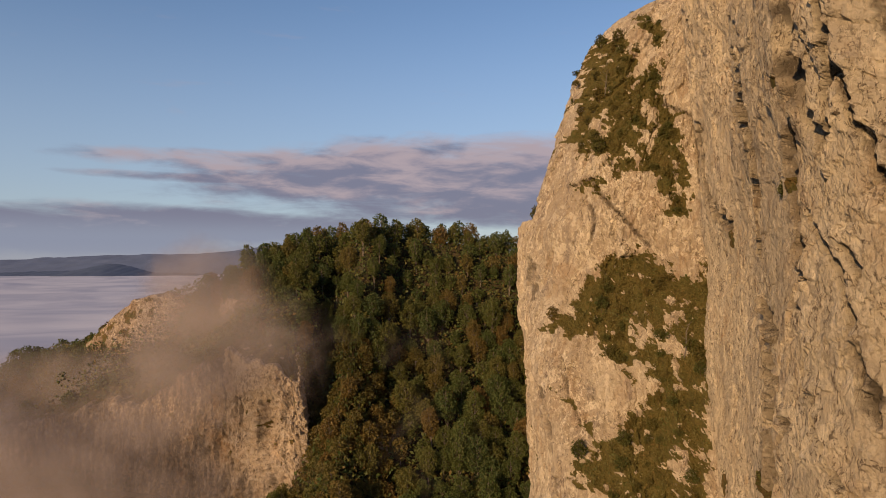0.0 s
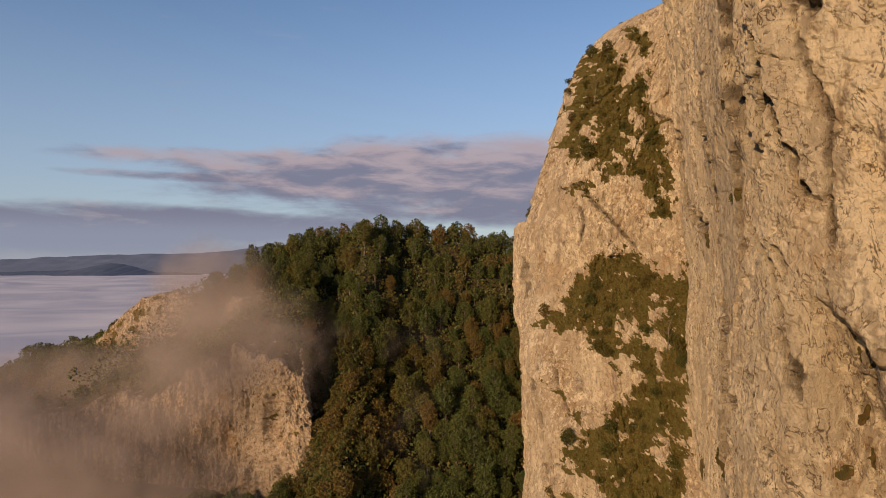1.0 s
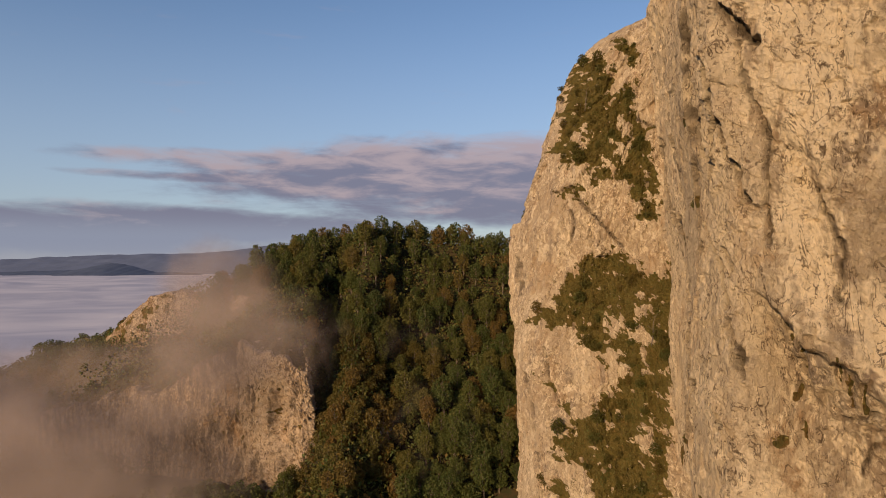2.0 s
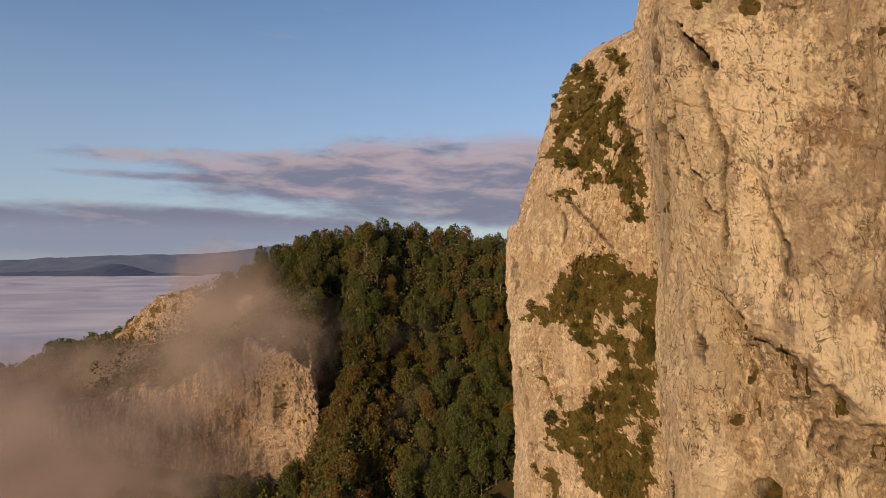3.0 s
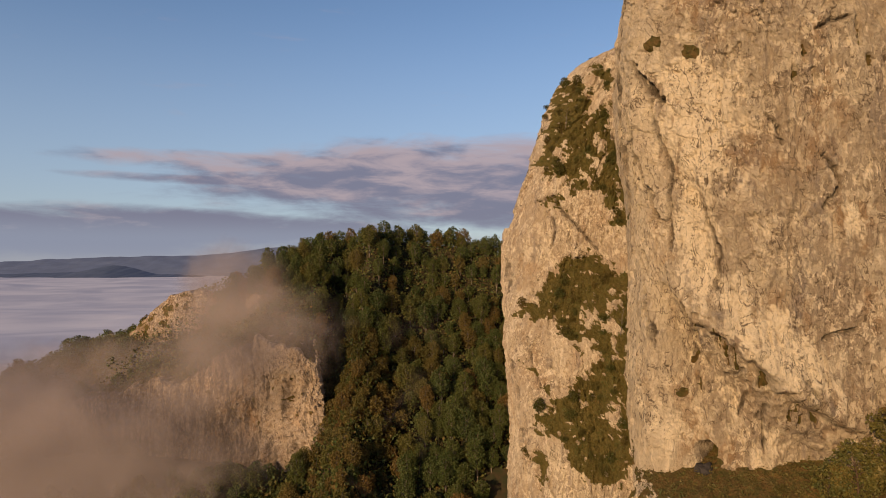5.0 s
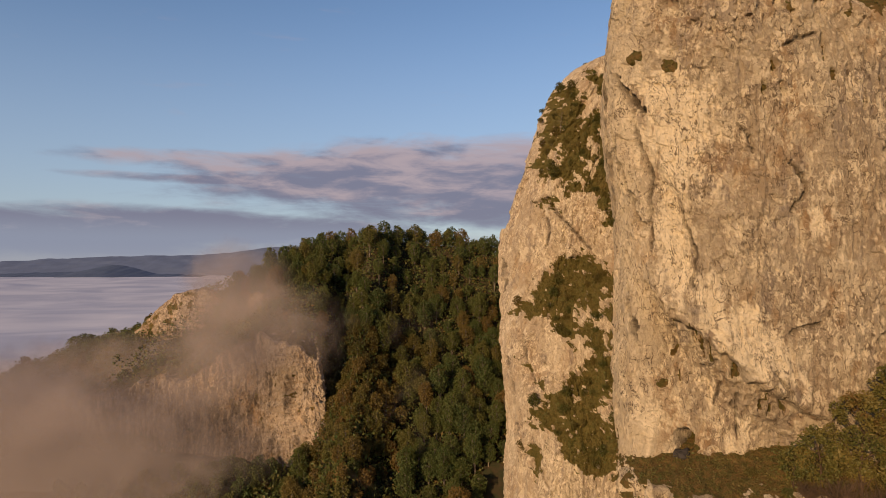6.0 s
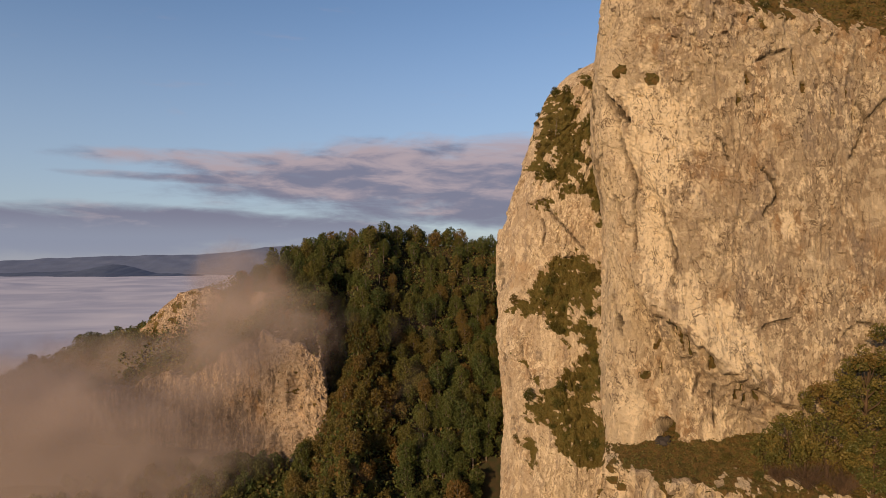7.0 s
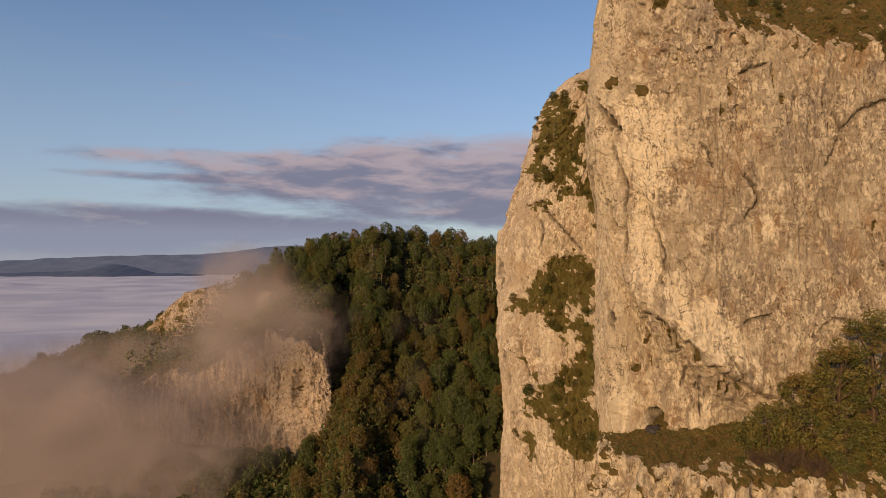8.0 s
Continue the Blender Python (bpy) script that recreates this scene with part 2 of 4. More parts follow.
def poly_mesh(name, verts, faces, **layers):
    """A mesh from an array of places and an array of equal-sided faces."""
    me = bpy.data.meshes.new(name)
    n, sides = faces.shape
    me.vertices.add(len(verts))
    me.vertices.foreach_set("co", np.ascontiguousarray(verts, dtype=np.float32).ravel())
    me.loops.add(n * sides)
    me.loops.foreach_set("vertex_index", np.ascontiguousarray(faces, dtype=np.int32).ravel())
    me.polygons.add(n)
    me.polygons.foreach_set("loop_start", np.arange(0, n * sides, sides, dtype=np.int32))
    me.polygons.foreach_set("use_smooth", np.zeros(n, dtype=bool))
    me.update(calc_edges=True)
    for key, values in layers.items():
        a = me.attributes.new(key, "FLOAT", "POINT")
        a.data.foreach_set("value", np.ascontiguousarray(values, dtype=np.float32).ravel())
    return me


def part(name, me, mat, parent=None, label=""):
    ob = new(name, me)
    me.materials.append(mat) if not me.materials else None
    ob.parent = parent
    if label:
        ob["label"] = label
    return ob


def spline(points, step):
    """A smooth line through plan points, at even steps; returns places, outward normals and the running length."""
    p = np.array(points, dtype=float)
    p = np.vstack([2 * p[0] - p[1], p, 2 * p[-1] - p[-2]])
    out = []
    for i in range(1, len(p) - 2):
        t = np.linspace(0, 1, 40, endpoint=False)[:, None]
        a, b, c, d = p[i - 1], p[i], p[i + 1], p[i + 2]
        out.append(0.5 * (2 * b + (c - a) * t + (2 * a - 5 * b + 4 * c - d) * t ** 2 + (3 * b - a - 3 * c + d) * t ** 3))
    out = np.vstack(out + [p[-2][None]])
    run = np.concatenate([[0], np.cumsum(np.linalg.norm(np.diff(out, axis=0), axis=1))])
    s = np.arange(0, run[-1], step)
    xy = np.stack([np.interp(s, run, out[:, k]) for k in (0, 1)], 1)
    tan = np.gradient(xy, axis=0)
    tan /= np.linalg.norm(tan, axis=1)[:, None]
    return xy, np.stack([tan[:, 1], -tan[:, 0]], 1) * -1, s


def rock_relief(s, z, seed, amp=1.0, split=1.0, rough=0.7, lean=0.0):
    """Relief of a limestone wall over its length and height, in metres outwards: bulges, columns, blocks, flakes, cracks and pits.
    split: how strongly columns, blocks and cracks part it; rough: how strongly scales and pits roughen it."""
    ws = s + 1.2 * fbm(s / 7, z / 11, seed + 40, 3)
    wz = z + 1.6 * fbm(s / 6, z / 9, seed + 50, 3)
    d = 1.0 * fbm(s / 16, z / 26, seed, 3)
    d += 0.9 * split * (0.3 - np.abs(gn(ws / 4.2, wz / 21, seed + 5)))
    for size, tall, depth, tilt, k in ((5.5, 14.0, 0.40, 0.45, 0), (2.0, 4.6, 0.22, 0.26, 1)):
        f, gap, rnd, ox, oy = cells(ws / size, wz / tall, seed + 10 + 7 * k)
        ta, tb = hashed(np.floor(rnd * 999), rnd * 0, seed) - 0.5, hashed(np.floor(rnd * 777), rnd * 0, seed + 1) - 0.5
        d += split * (depth * (rnd - 0.5) + 2 * tilt * (ox * ta + oy * tb))
        d -= split * depth * np.clip(1 - gap / 0.05, 0, 1) * ease(gn(s / 9, z / 9, seed + 90 + k), 0.0, 0.3)
    # ribs: each turns its broad side to the approach and drops off sharply behind
    rib = (s + 1.6 * fbm(s / 5, z / 24, seed + 30, 3) + 0.3 * fbm(s / 1.5, z / 3, seed + 31, 2)) / 2.3
    d += 2 * lean * 2.3 * (rib - np.floor(rib) - 0.5) * (0.25 + 1.1 * hashed(np.floor(rib), 0 * rib, seed + 32))
    # scales and spalls
    ss, zz = s + 0.5 * fbm(s / 1.7, z / 1.7, seed + 45, 3), z + 0.5 * fbm(s / 1.7, z / 1.7, seed + 46, 3)
    for size, tall, depth, tilt, k in ((1.1, 1.5, 0.16, 0.22, 2), (0.6, 0.75, 0.10, 0.16, 3)):
        f, gap, rnd, ox, oy = cells(ss / size, zz / tall, seed + 10 + 7 * k)
        ta, tb = hashed(np.floor(rnd * 999), rnd * 0, seed) - 0.5, hashed(np.floor(rnd * 777), rnd * 0, seed + 1) - 0.7
        d += rough * (depth * (rnd - 0.5) + 2 * tilt * (ox * ta + oy * tb))
    flute = gn(ws / 0.7, wz / 6.0, seed + 60)
    d += 0.42 * (0.3 - np.abs(flute)) * ease(gn(s / 10, z / 14, seed + 61), -0.3, 0.15)
    pit = gn(ss / 0.9, zz / 1.3, seed + 80)
    d -= 0.45 * rough * ease(pit, 0.32, 0.5) * ease(gn(s / 7, z / 7, seed + 81), -0.05, 0.25)
    d += 0.30 * rough * fbm(s / 1.2, z / 1.7, seed + 20, 4, 0.65)
    return amp * d


def near_box(s, z, s0, s1, z0, z1):
    return (s > s0) & (s < s1) & (z > z0) & (z < z1)


def crack(s, z, line, width, depth, flake=0.0, seed=0):
    """A crack along a line of (length, height): a notch, and with flake the rock on its right side standing proud."""
    out = np.zeros(s.shape)
    pad = 1.3 * width + (5.0 if flake else 0.6)
    box = near_box(s, z, min(p[0] for p in line) - pad, max(p[0] for p in line) + pad, min(p[1] for p in line) - pad, max(p[1] for p in line) + pad)
    if not box.any():
        return out
    s, z = s[box], z[box]
    s = s + 0.22 * fbm(s / 0.8, z / 0.8, seed + 700, 3)
    z = z + 0.22 * fbm(s / 0.8, z / 0.8, seed + 800, 3)
    best, side = np.full(s.shape, 1e9), np.zeros(s.shape)
    for (s0, z0), (s1, z1) in zip(line[:-1], line[1:]):
        vx, vz = s1 - s0, z1 - z0
        t = np.clip(((s - s0) * vx + (z - z0) * vz) / (vx * vx + vz * vz), 0, 1)
        dx, dz = s - s0 - t * vx, z - z0 - t * vz
        d = np.hypot(dx, dz)
        near = d < best
        best, side = np.where(near, d, best), np.where(near, np.sign(vx * dz - vz * dx), side)
    width = width * np.clip(0.8 + 1.0 * gn(s / 1.1, z / 1.1, seed + 900), 0.35, 1.25)
    v = -depth * np.clip(1.4 * (1 - best / width), 0, 1)
    if flake:
        v += flake * np.exp(-best / 1.3) * (side * np.sign(flake) > 0) * np.sign(flake)
    out[box] = v
    return out


# ---- the ground: one sheet, with the wooded hill ----


def ground_height(x, y):
    crest = np.interp(x, [-600, -330, -200, -140, -123, -100, -85, -70, -60, -48, -31, -11, 3, 23, 60, 200, 600],
                      [0, 14, 40, 60, 67, 75, 84, 91, 95, 101, 104, 106, 105, 102, 100, 95, 0])
    back = 195 - 14 * ease(-x, 60, 90)
    t = np.clip((back - 15 * np.exp(-((x + 22) / 7) ** 2) - y) / 51.0, 0, None)
    wood = np.where(t < 1, crest - (crest - 55) * (t + 0.13 * np.sin(np.clip(t, 0, 1) * np.pi)), 55 - 0.8 * 51 * (t - 1))
    brow = np.interp(x, [-140, -120, -90, -70, -54, -36], [54, 57, 64, 69, 76, 77])
    face = np.interp(x, [-140, -110, -80, -60, -45, -33], [171, 163, 158, 154, 149, 147])
    terrace = brow + (np.maximum(crest, brow) - brow) * ease(y, face - 4, back)
    foot = 45 - 0.4 * np.clip(face - 8 - y, 0, None)
    terrace = foot + (terrace - foot) * ease(y, face - 1, face + 3)
    h = wood + (terrace - wood) * ease(-x, 30, 37)
    h = np.where(y > back, crest * np.clip(1 - ((y - back) / 260), 0, 1) ** 1.2, h)
    # the mass of the mountain behind the walls, and the scree at their foot
    rise = np.interp(y, [30, 90, 100, 120, 172], [37, 45, 40, 27, 28])
    mass = np.interp(y, [95, 118, 172, 200], [146, 115, 104, 100]) * ease(x, rise, rise + 12) * ease(y, 30, 58) * ease(x, 420, 200) * ease(y, 420, 240)
    edge = np.interp(y, [0, 20, 35, 60, 90, 130, 172], [30, 21, 22, 32, 16, 16, 22])
    scree = np.interp(y, [10, 25, 36, 45, 60, 90, 190], [50, 60, 66, 46, 38, 36, 36]) - 0.85 * np.clip(edge - x, 0, None) - 0.9 * np.clip(18 - y, 0, None)
    h = np.maximum(h, np.where((y < 200) & (x < 260), np.maximum(mass, scree - 0.3 * np.clip(x - 110, 0, None)), mass))
    h = np.clip(h, 4, None) * (1 - ease(np.abs(x), 330, 700)) * ease(y, -400, -100)
    return h + (1.2 * fbm(x / 14, y / 14, 301, 4)) * ease(h, 6, 16) + 2 * fbm(x / 90, y / 90, 302, 3)


gx = np.concatenate([-np.geomspace(160, 4700, 40)[::-1], np.arange(-158, 60, 2.0), np.geomspace(62, 4700, 44)])
gy = np.concatenate([-np.geomspace(60, 4700, 36)[::-1], np.arange(-55, 0, 6.0), np.arange(0, 101, 2.5), np.arange(101, 230, 1.5), np.geomspace(232, 4700, 50)])
GX, GY = np.meshgrid(gx, gy)
ground = part("ground", grid_mesh("ground", np.stack([GX, GY, ground_height(GX, GY)], -1)), SOIL)
tagged(ground, "steep forest floor of brown leaf litter falling to the valley", "ground", kind="structure")

# ---- the rock walls ----
SOLID = {}


def wall(name, plan, zs, step, seed, shift, mould, mat, label, turf=None, amp=1.0, split=None, span=(0, 0), pale=None, along=None, rough=None, lean=None, soil=None):
    """A rock wall over a plan line: shift(x, y, s, z) leans it, mould(x, y, s, z) gives its own large forms, turf(x, y, s, z) its green patches."""
    xy, nrm, s = spline(plan, step)
    keep = (s >= span[0]) & (s <= s[-1] - span[1])
    xy, nrm, s = xy[keep], nrm[keep], s[keep]
    S, Z = np.meshgrid(s, zs)
    X, Y = np.broadcast_to(xy[:, 0], S.shape).copy(), np.broadcast_to(xy[:, 1], S.shape).copy()
    dx, dy, dz = shift(X, Y, S, Z)
    X, Y, H = X + dx, Y + dy, Z + dz
    part_of = 1.0 if split is None else split(X, Y, S, H)
    d = mould(X, Y, S, H) + rock_relief(S if along is None else along(S), Z, seed, amp, part_of, 0.7 if rough is None else rough(S, H), 0.0 if lean is None else lean(S))
    green = np.zeros(S.shape) if turf is None else turf(X, Y, S, Z)
    P = np.stack([X + nrm[None, :, 0] * d, Y + nrm[None, :, 1] * d, H + 0.22 * fbm(S / 0.9, Z / 0.9, seed + 99, 2)], -1)
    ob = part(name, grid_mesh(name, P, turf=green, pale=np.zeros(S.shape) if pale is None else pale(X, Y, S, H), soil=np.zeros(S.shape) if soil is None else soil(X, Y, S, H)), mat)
    tagged(ob, label, "rock face", kind="structure")
    return P, green


def near_rim(X):
    """Height at which the front ends and the grassy slope begins."""
    return np.interp(X, [22, 27, 29.4, 30.6, 33, 37, 40, 46, 60], [132, 129.5, 126, 124, 123.2, 123, 121.8, 121.8, 122.5])


def near_shift(X, Y, S, Z):
    front = ease(Y, 45, 31)
    dx = 0.18 * np.clip(Z - 119, 0, None) * ease(X, 30, 22) * ease(Y, 60, 50)
    dx = dx - 1.8 * ease(Z, 104, 114) * ease(Y, 26, 31) * ease(Y, 85, 58)  # the arete bulges out in its upper half
    # the hanging slab deep in the gully leans out towards its top
    slab = ease(Y, 68, 80)
    dx = dx - slab * np.interp(Z, [60, 100, 104, 138, 152], [0, 0, 1.0, 3.0, 0.0])
    return dx, 1.05 * np.clip(Z - near_rim(X), 0, None) * front, 0 * Z


CHIMNEY = [(69, 109.4), (69.4, 108.2), (69.9, 107.1), (70.4, 105.7), (70, 104.2), (69.7, 102.8), (69.4, 100.9), (69.4, 100.8)]
CLEFT = [(72, 127), (70, 115.4), (69.7, 113.5), (69.9, 111), (69.5, 109.6), (68.5, 109.3), (67.7, 111.1), (67.2, 112.7), (67.8, 114.7), (69.3, 127)]
GULLY = [(84.3, 116.4), (82.3, 113.4), (80.8, 111.3), (80.6, 109.1), (80.1, 106.6), (80.6, 104.3), (80.8, 101.1), (82.4, 99.1), (81.9, 96.4), (76.8, 95.2), (76.7, 93.5), (76.7, 91.4), (76.8, 88.7), (76.2, 86.2), (77, 83.6)]
SLAB_EDGE = [(118.7, 117.6), (119.8, 110.5), (114.4, 106), (109.1, 104.2)]
FLANK_CRACKS = [  # line, width, depth, and how far its near side stands proud
    ([(67.5, 111.1), (67.2, 109.6), (66.8, 107.9), (66.1, 106.6), (66, 105.9)], 0.75, 1.3, -0.5),
    ([(64.4, 112.8), (64.3, 111.6), (64.4, 110), (65.3, 108.9), (65.4, 107.2), (65.8, 105.7)], 0.5, 0.9, -0.25),
    ([(64.8, 110.8), (64.4, 110.3), (64.4, 109.6), (63.8, 109.6), (63.9, 108.9), (63.8, 107.7), (63.8, 107.1), (63.2, 106), (63.1, 105.4), (62.9, 104.3), (62.6, 104)], 0.4, 0.8, -0.35),
    ([(67.5, 102.5), (66.8, 101.4), (66.3, 100.8), (65.6, 99.8), (65.1, 99.2), (64.9, 98.4), (64.3, 97.2), (64.1, 95.2), (63.6, 93.6), (63.1, 92.3)], 0.45, 0.9, -0.4),
    ([(70, 100.8), (69.9, 99.4), (68.3, 99.1), (69.5, 98.6), (70.4, 97.5), (68.7, 97.2), (68, 95.8), (68.5, 94.5), (68.7, 93), (67.2, 92.4), (67.5, 91.1), (66.1, 90.4), (65.6, 89.2), (64.8, 88.9)], 0.45, 0.9, -0.45),
    ([(64.8, 100.6), (63.9, 99.6), (63.9, 98.9)], 0.4, 0.7, -0.3),
    ([(76.3, 93.5), (72.6, 92.1), (71.9, 91.2), (72.1, 90.1), (70.7, 90.2), (72.2, 88.4)], 0.5, 0.9, -0.35),
    ([(63.8, 95.8), (63.4, 94.6), (62.9, 93.3)], 0.3, 0.6, -0.3),
    ([(63.6, 118), (62.4, 115.4), (61.4, 114.2)], 0.45, 0.9, 0.2),
    ([(81.1, 118.4), (78.5, 115.9), (81.1, 115.2)], 0.4, 0.7, -0.3),
    ([(66, 104.3), (65.8, 103)], 0.3, 0.6, -0.2),
]
FRONT_CRACKS = [
    [(62.4, 114.4), (62, 111.1), (61.4, 109.1), (61.4, 104.3), (61.2, 101)],
    [(58.8, 104.5), (58.3, 103), (57.4, 101.1), (57.1, 100.4), (57.5, 97.4)],
    [(53.4, 112), (52.4, 110.5), (52.2, 109.4)],
    [(49.1, 108.4), (48.1, 106.9), (47.8, 105.9), (49, 104.2)],
    [(40.8, 109.4), (40, 111.1), (39.2, 113), (39.8, 114.9)],
    [(39.2, 113), (38.4, 113.9), (36.7, 115.4), (34.7, 116.1), (32, 116.4)],
    [(41.4, 92.8), (40.3, 94), (38.4, 93.7)],
    [(49.1, 93.4), (48.1, 94), (46.6, 94.2)],
    [(49.5, 118.8), (48.3, 119.4), (46.9, 119.8)],
    [(57.5, 89.9), (56.4, 90.2), (55.4, 90.7)],
    [(56.1, 86.5), (55.7, 87.6), (55.1, 88.5)],
    [(54.1, 86.5), (53.5, 87.7), (53.4, 85.6), (53.2, 83.6)],
    [(50.7, 89.9), (49.5, 88.4)],
]
LIP_S = [44, 48.6, 49.8, 51.5, 52.9, 53.9, 54.7, 56.3, 57.6, 59.2, 59.6, 60.7, 63]
LIP_Z = [84.6, 87, 88, 88.7, 89.4, 90.9, 91.8, 92.6, 94, 94.5, 95.8, 96.9, 99]
SLOTS = [(51.3, 115.2), (49.8, 114.9), (50.5, 116.8), (46.2, 118.6), (45.4, 116.1), (42.7, 113.7), (41.1, 115.4), (40.3, 113.9), (36.0, 103.3), (35.0, 99.0),
         (60.4, 95.2), (59.7, 94.4), (59.9, 93.1), (57.5, 93.1), (56.8, 91.9), (56.1, 91.9), (60.7, 91.2), (53.9, 90.0), (50.8, 88.0), (49.5, 87.4), (51.2, 86.8), (50.5, 86.6), (60.3, 88.6),
         (109.3, 78.0), (107.8, 74.8), (106.1, 85.0), (74.3, 90.9)]


def near_mould(X, Y, S, Z):
    # the deep hollow under the slanting lip, on the front towards its corner
    corner = ease(S, 63.5, 60) * ease(S, 42, 49)
    lip = Z - np.interp(S, LIP_S, LIP_Z) + 0.6 * fbm(S / 1.6, Z / 1.6, 15, 3)
    d = (-0.9 * ease(-lip, 0.0, 0.5) - 2.6 * ease(-lip, 0.3, 5.0)) * corner * ease(Z, 70, 80)
    d += 0.7 * ease(lip, 5, 0.6) * ease(lip, -0.2, 0.3) * corner
    # the groove between the arete and the front, and the chimney of the flank
    d -= 0.9 * ease(np.abs(S - np.interp(Z, [96, 104, 109, 116], [58, 58.6, 61.6, 62.6])), 1.6, 0.2) * ease(Z, 96, 99) * ease(Z, 118, 114)
    d -= 6.0 * ease(inside(S + 0.4 * gn(S / 1.2, Z / 1.2, 41), Z, CLEFT), -0.3, 0.7)
    d += crack(S, Z, CHIMNEY, 1.1, 2.0, -0.6, 1)
    d += crack(S, Z, GULLY, 2.0, 3.2, 0.5, 2)
    d += crack(S, Z, SLAB_EDGE, 1.2, 1.3, 0.5, 19)
    for k, (line, wide, deep, proud) in enumerate(FLANK_CRACKS):
        d += crack(S, Z, line, wide, deep, proud, 3 + k)
    for k, line in enumerate(FRONT_CRACKS):
        d += crack(S, Z, line, 0.27, 0.45, 0.06, 20 + k)
    for k, (s0, z0) in enumerate(SLOTS):
        b = near_box(S, Z, s0 - 1, s0 + 1, z0 - 2, z0 + 2)
        d[b] -= 0.5 * ease(blob(S[b] + 0.4 * gn(S[b] * 1.2, Z[b] * 1.2, 30 + k), Z[b], s0, z0, 0.24 + 0.06 * (k % 3), 0.8 + 0.25 * (k % 4)), 0.1, 0.5)
    # the small cave over the ledge
    d -= 3.5 * ease(blob(S + 0.3 * gn(S, Z, 77), Z, 59.4, 82.8, 1.3, 1.25), 0.02, 0.3)
    # ragged teeth along the rim
    d += 0.5 * ease(Z, 117, 123) * ease(X, 27, 33) * fbm(S / 1.6, Z / 2.4, 33, 3)
    return d


def near_pale(X, Y, S, Z):
    m = np.zeros(X.shape)
    for s0, z0, rs, rz in ((53.0, 93.0, 3.2, 4.6), (50.6, 91, 3.4, 3.6), (59.6, 99.0, 1.5, 3.4), (57.6, 97, 2.0, 2.6), (58.4, 106, 1.8, 9), (55.4, 97, 1.6, 3), (61.6, 112, 1.8, 6), (56.5, 113.5, 3.2, 4.5), (53.6, 102.3, 0.5, 0.9),
                           (55.2, 105.4, 1.2, 1.2), (64.8, 112.5, 1.4, 4), (56.5, 88.6, 2.2, 2.2), (62, 84.6, 4, 5), (71.2, 91.2, 1.4, 2.2), (68.2, 89.6, 1.6, 2.4), (71, 87.2, 3, 3), (65.3, 90.6, 0.8, 3.5), (67.4, 99.6, 0.8, 1.4), (69.4, 97.8, 0.9, 0.8), (109.5, 122, 4, 3), (47, 103, 3, 3), (53, 84, 4, 3)):
        m = np.maximum(m, blob(S, Z, s0, z0, rs, rz))
    drapes = [[(61.4, 109), (60.8, 101), (60.4, 97.2), (58.2, 95.6), (57.2, 97), (57.6, 101), (58.6, 104.5), (57, 108), (55.6, 113), (58, 118), (61.5, 118)],
              [(56.4, 98), (55.2, 98.5), (55, 95.8), (52.5, 96.4), (50, 93.5), (49.4, 89.6), (51.5, 89), (53, 89.8), (54.8, 92), (57.2, 94.4)]]
    sharp = np.maximum(inside(S, Z, drapes[0]), inside(S, Z, drapes[1])) + 1.3 * fbm(S / 0.9, Z / 2.6, 91, 6, 0.72)
    m = np.maximum(0.55 * m, 0.9 * ease(sharp, -0.2, 0.6))
    flank = 0.4 * ease(S, 60, 63)  # a pale wash stands in for sunlight the grazed flank lacks
    return np.maximum(flank, ease(1.3 * m + 1.0 * fbm(S / 1.1, Z / 2.2, 9, 6, 0.74), 0.30, 0.75))


def near_soil_shade(X, Y, S, Z):
    """Soil, moss and lichen in the cracks, with painted shade in cracks and cave."""
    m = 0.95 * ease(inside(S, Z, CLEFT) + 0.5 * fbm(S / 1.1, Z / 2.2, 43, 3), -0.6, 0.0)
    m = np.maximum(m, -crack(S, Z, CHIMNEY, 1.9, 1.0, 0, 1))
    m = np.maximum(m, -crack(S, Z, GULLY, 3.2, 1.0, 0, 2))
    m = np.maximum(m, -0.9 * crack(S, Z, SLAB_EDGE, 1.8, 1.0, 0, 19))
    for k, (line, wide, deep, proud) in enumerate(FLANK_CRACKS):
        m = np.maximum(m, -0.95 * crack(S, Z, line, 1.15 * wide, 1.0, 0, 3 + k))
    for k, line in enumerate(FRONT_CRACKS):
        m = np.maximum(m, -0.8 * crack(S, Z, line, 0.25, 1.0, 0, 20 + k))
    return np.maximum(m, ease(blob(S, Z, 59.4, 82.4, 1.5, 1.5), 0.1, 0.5))


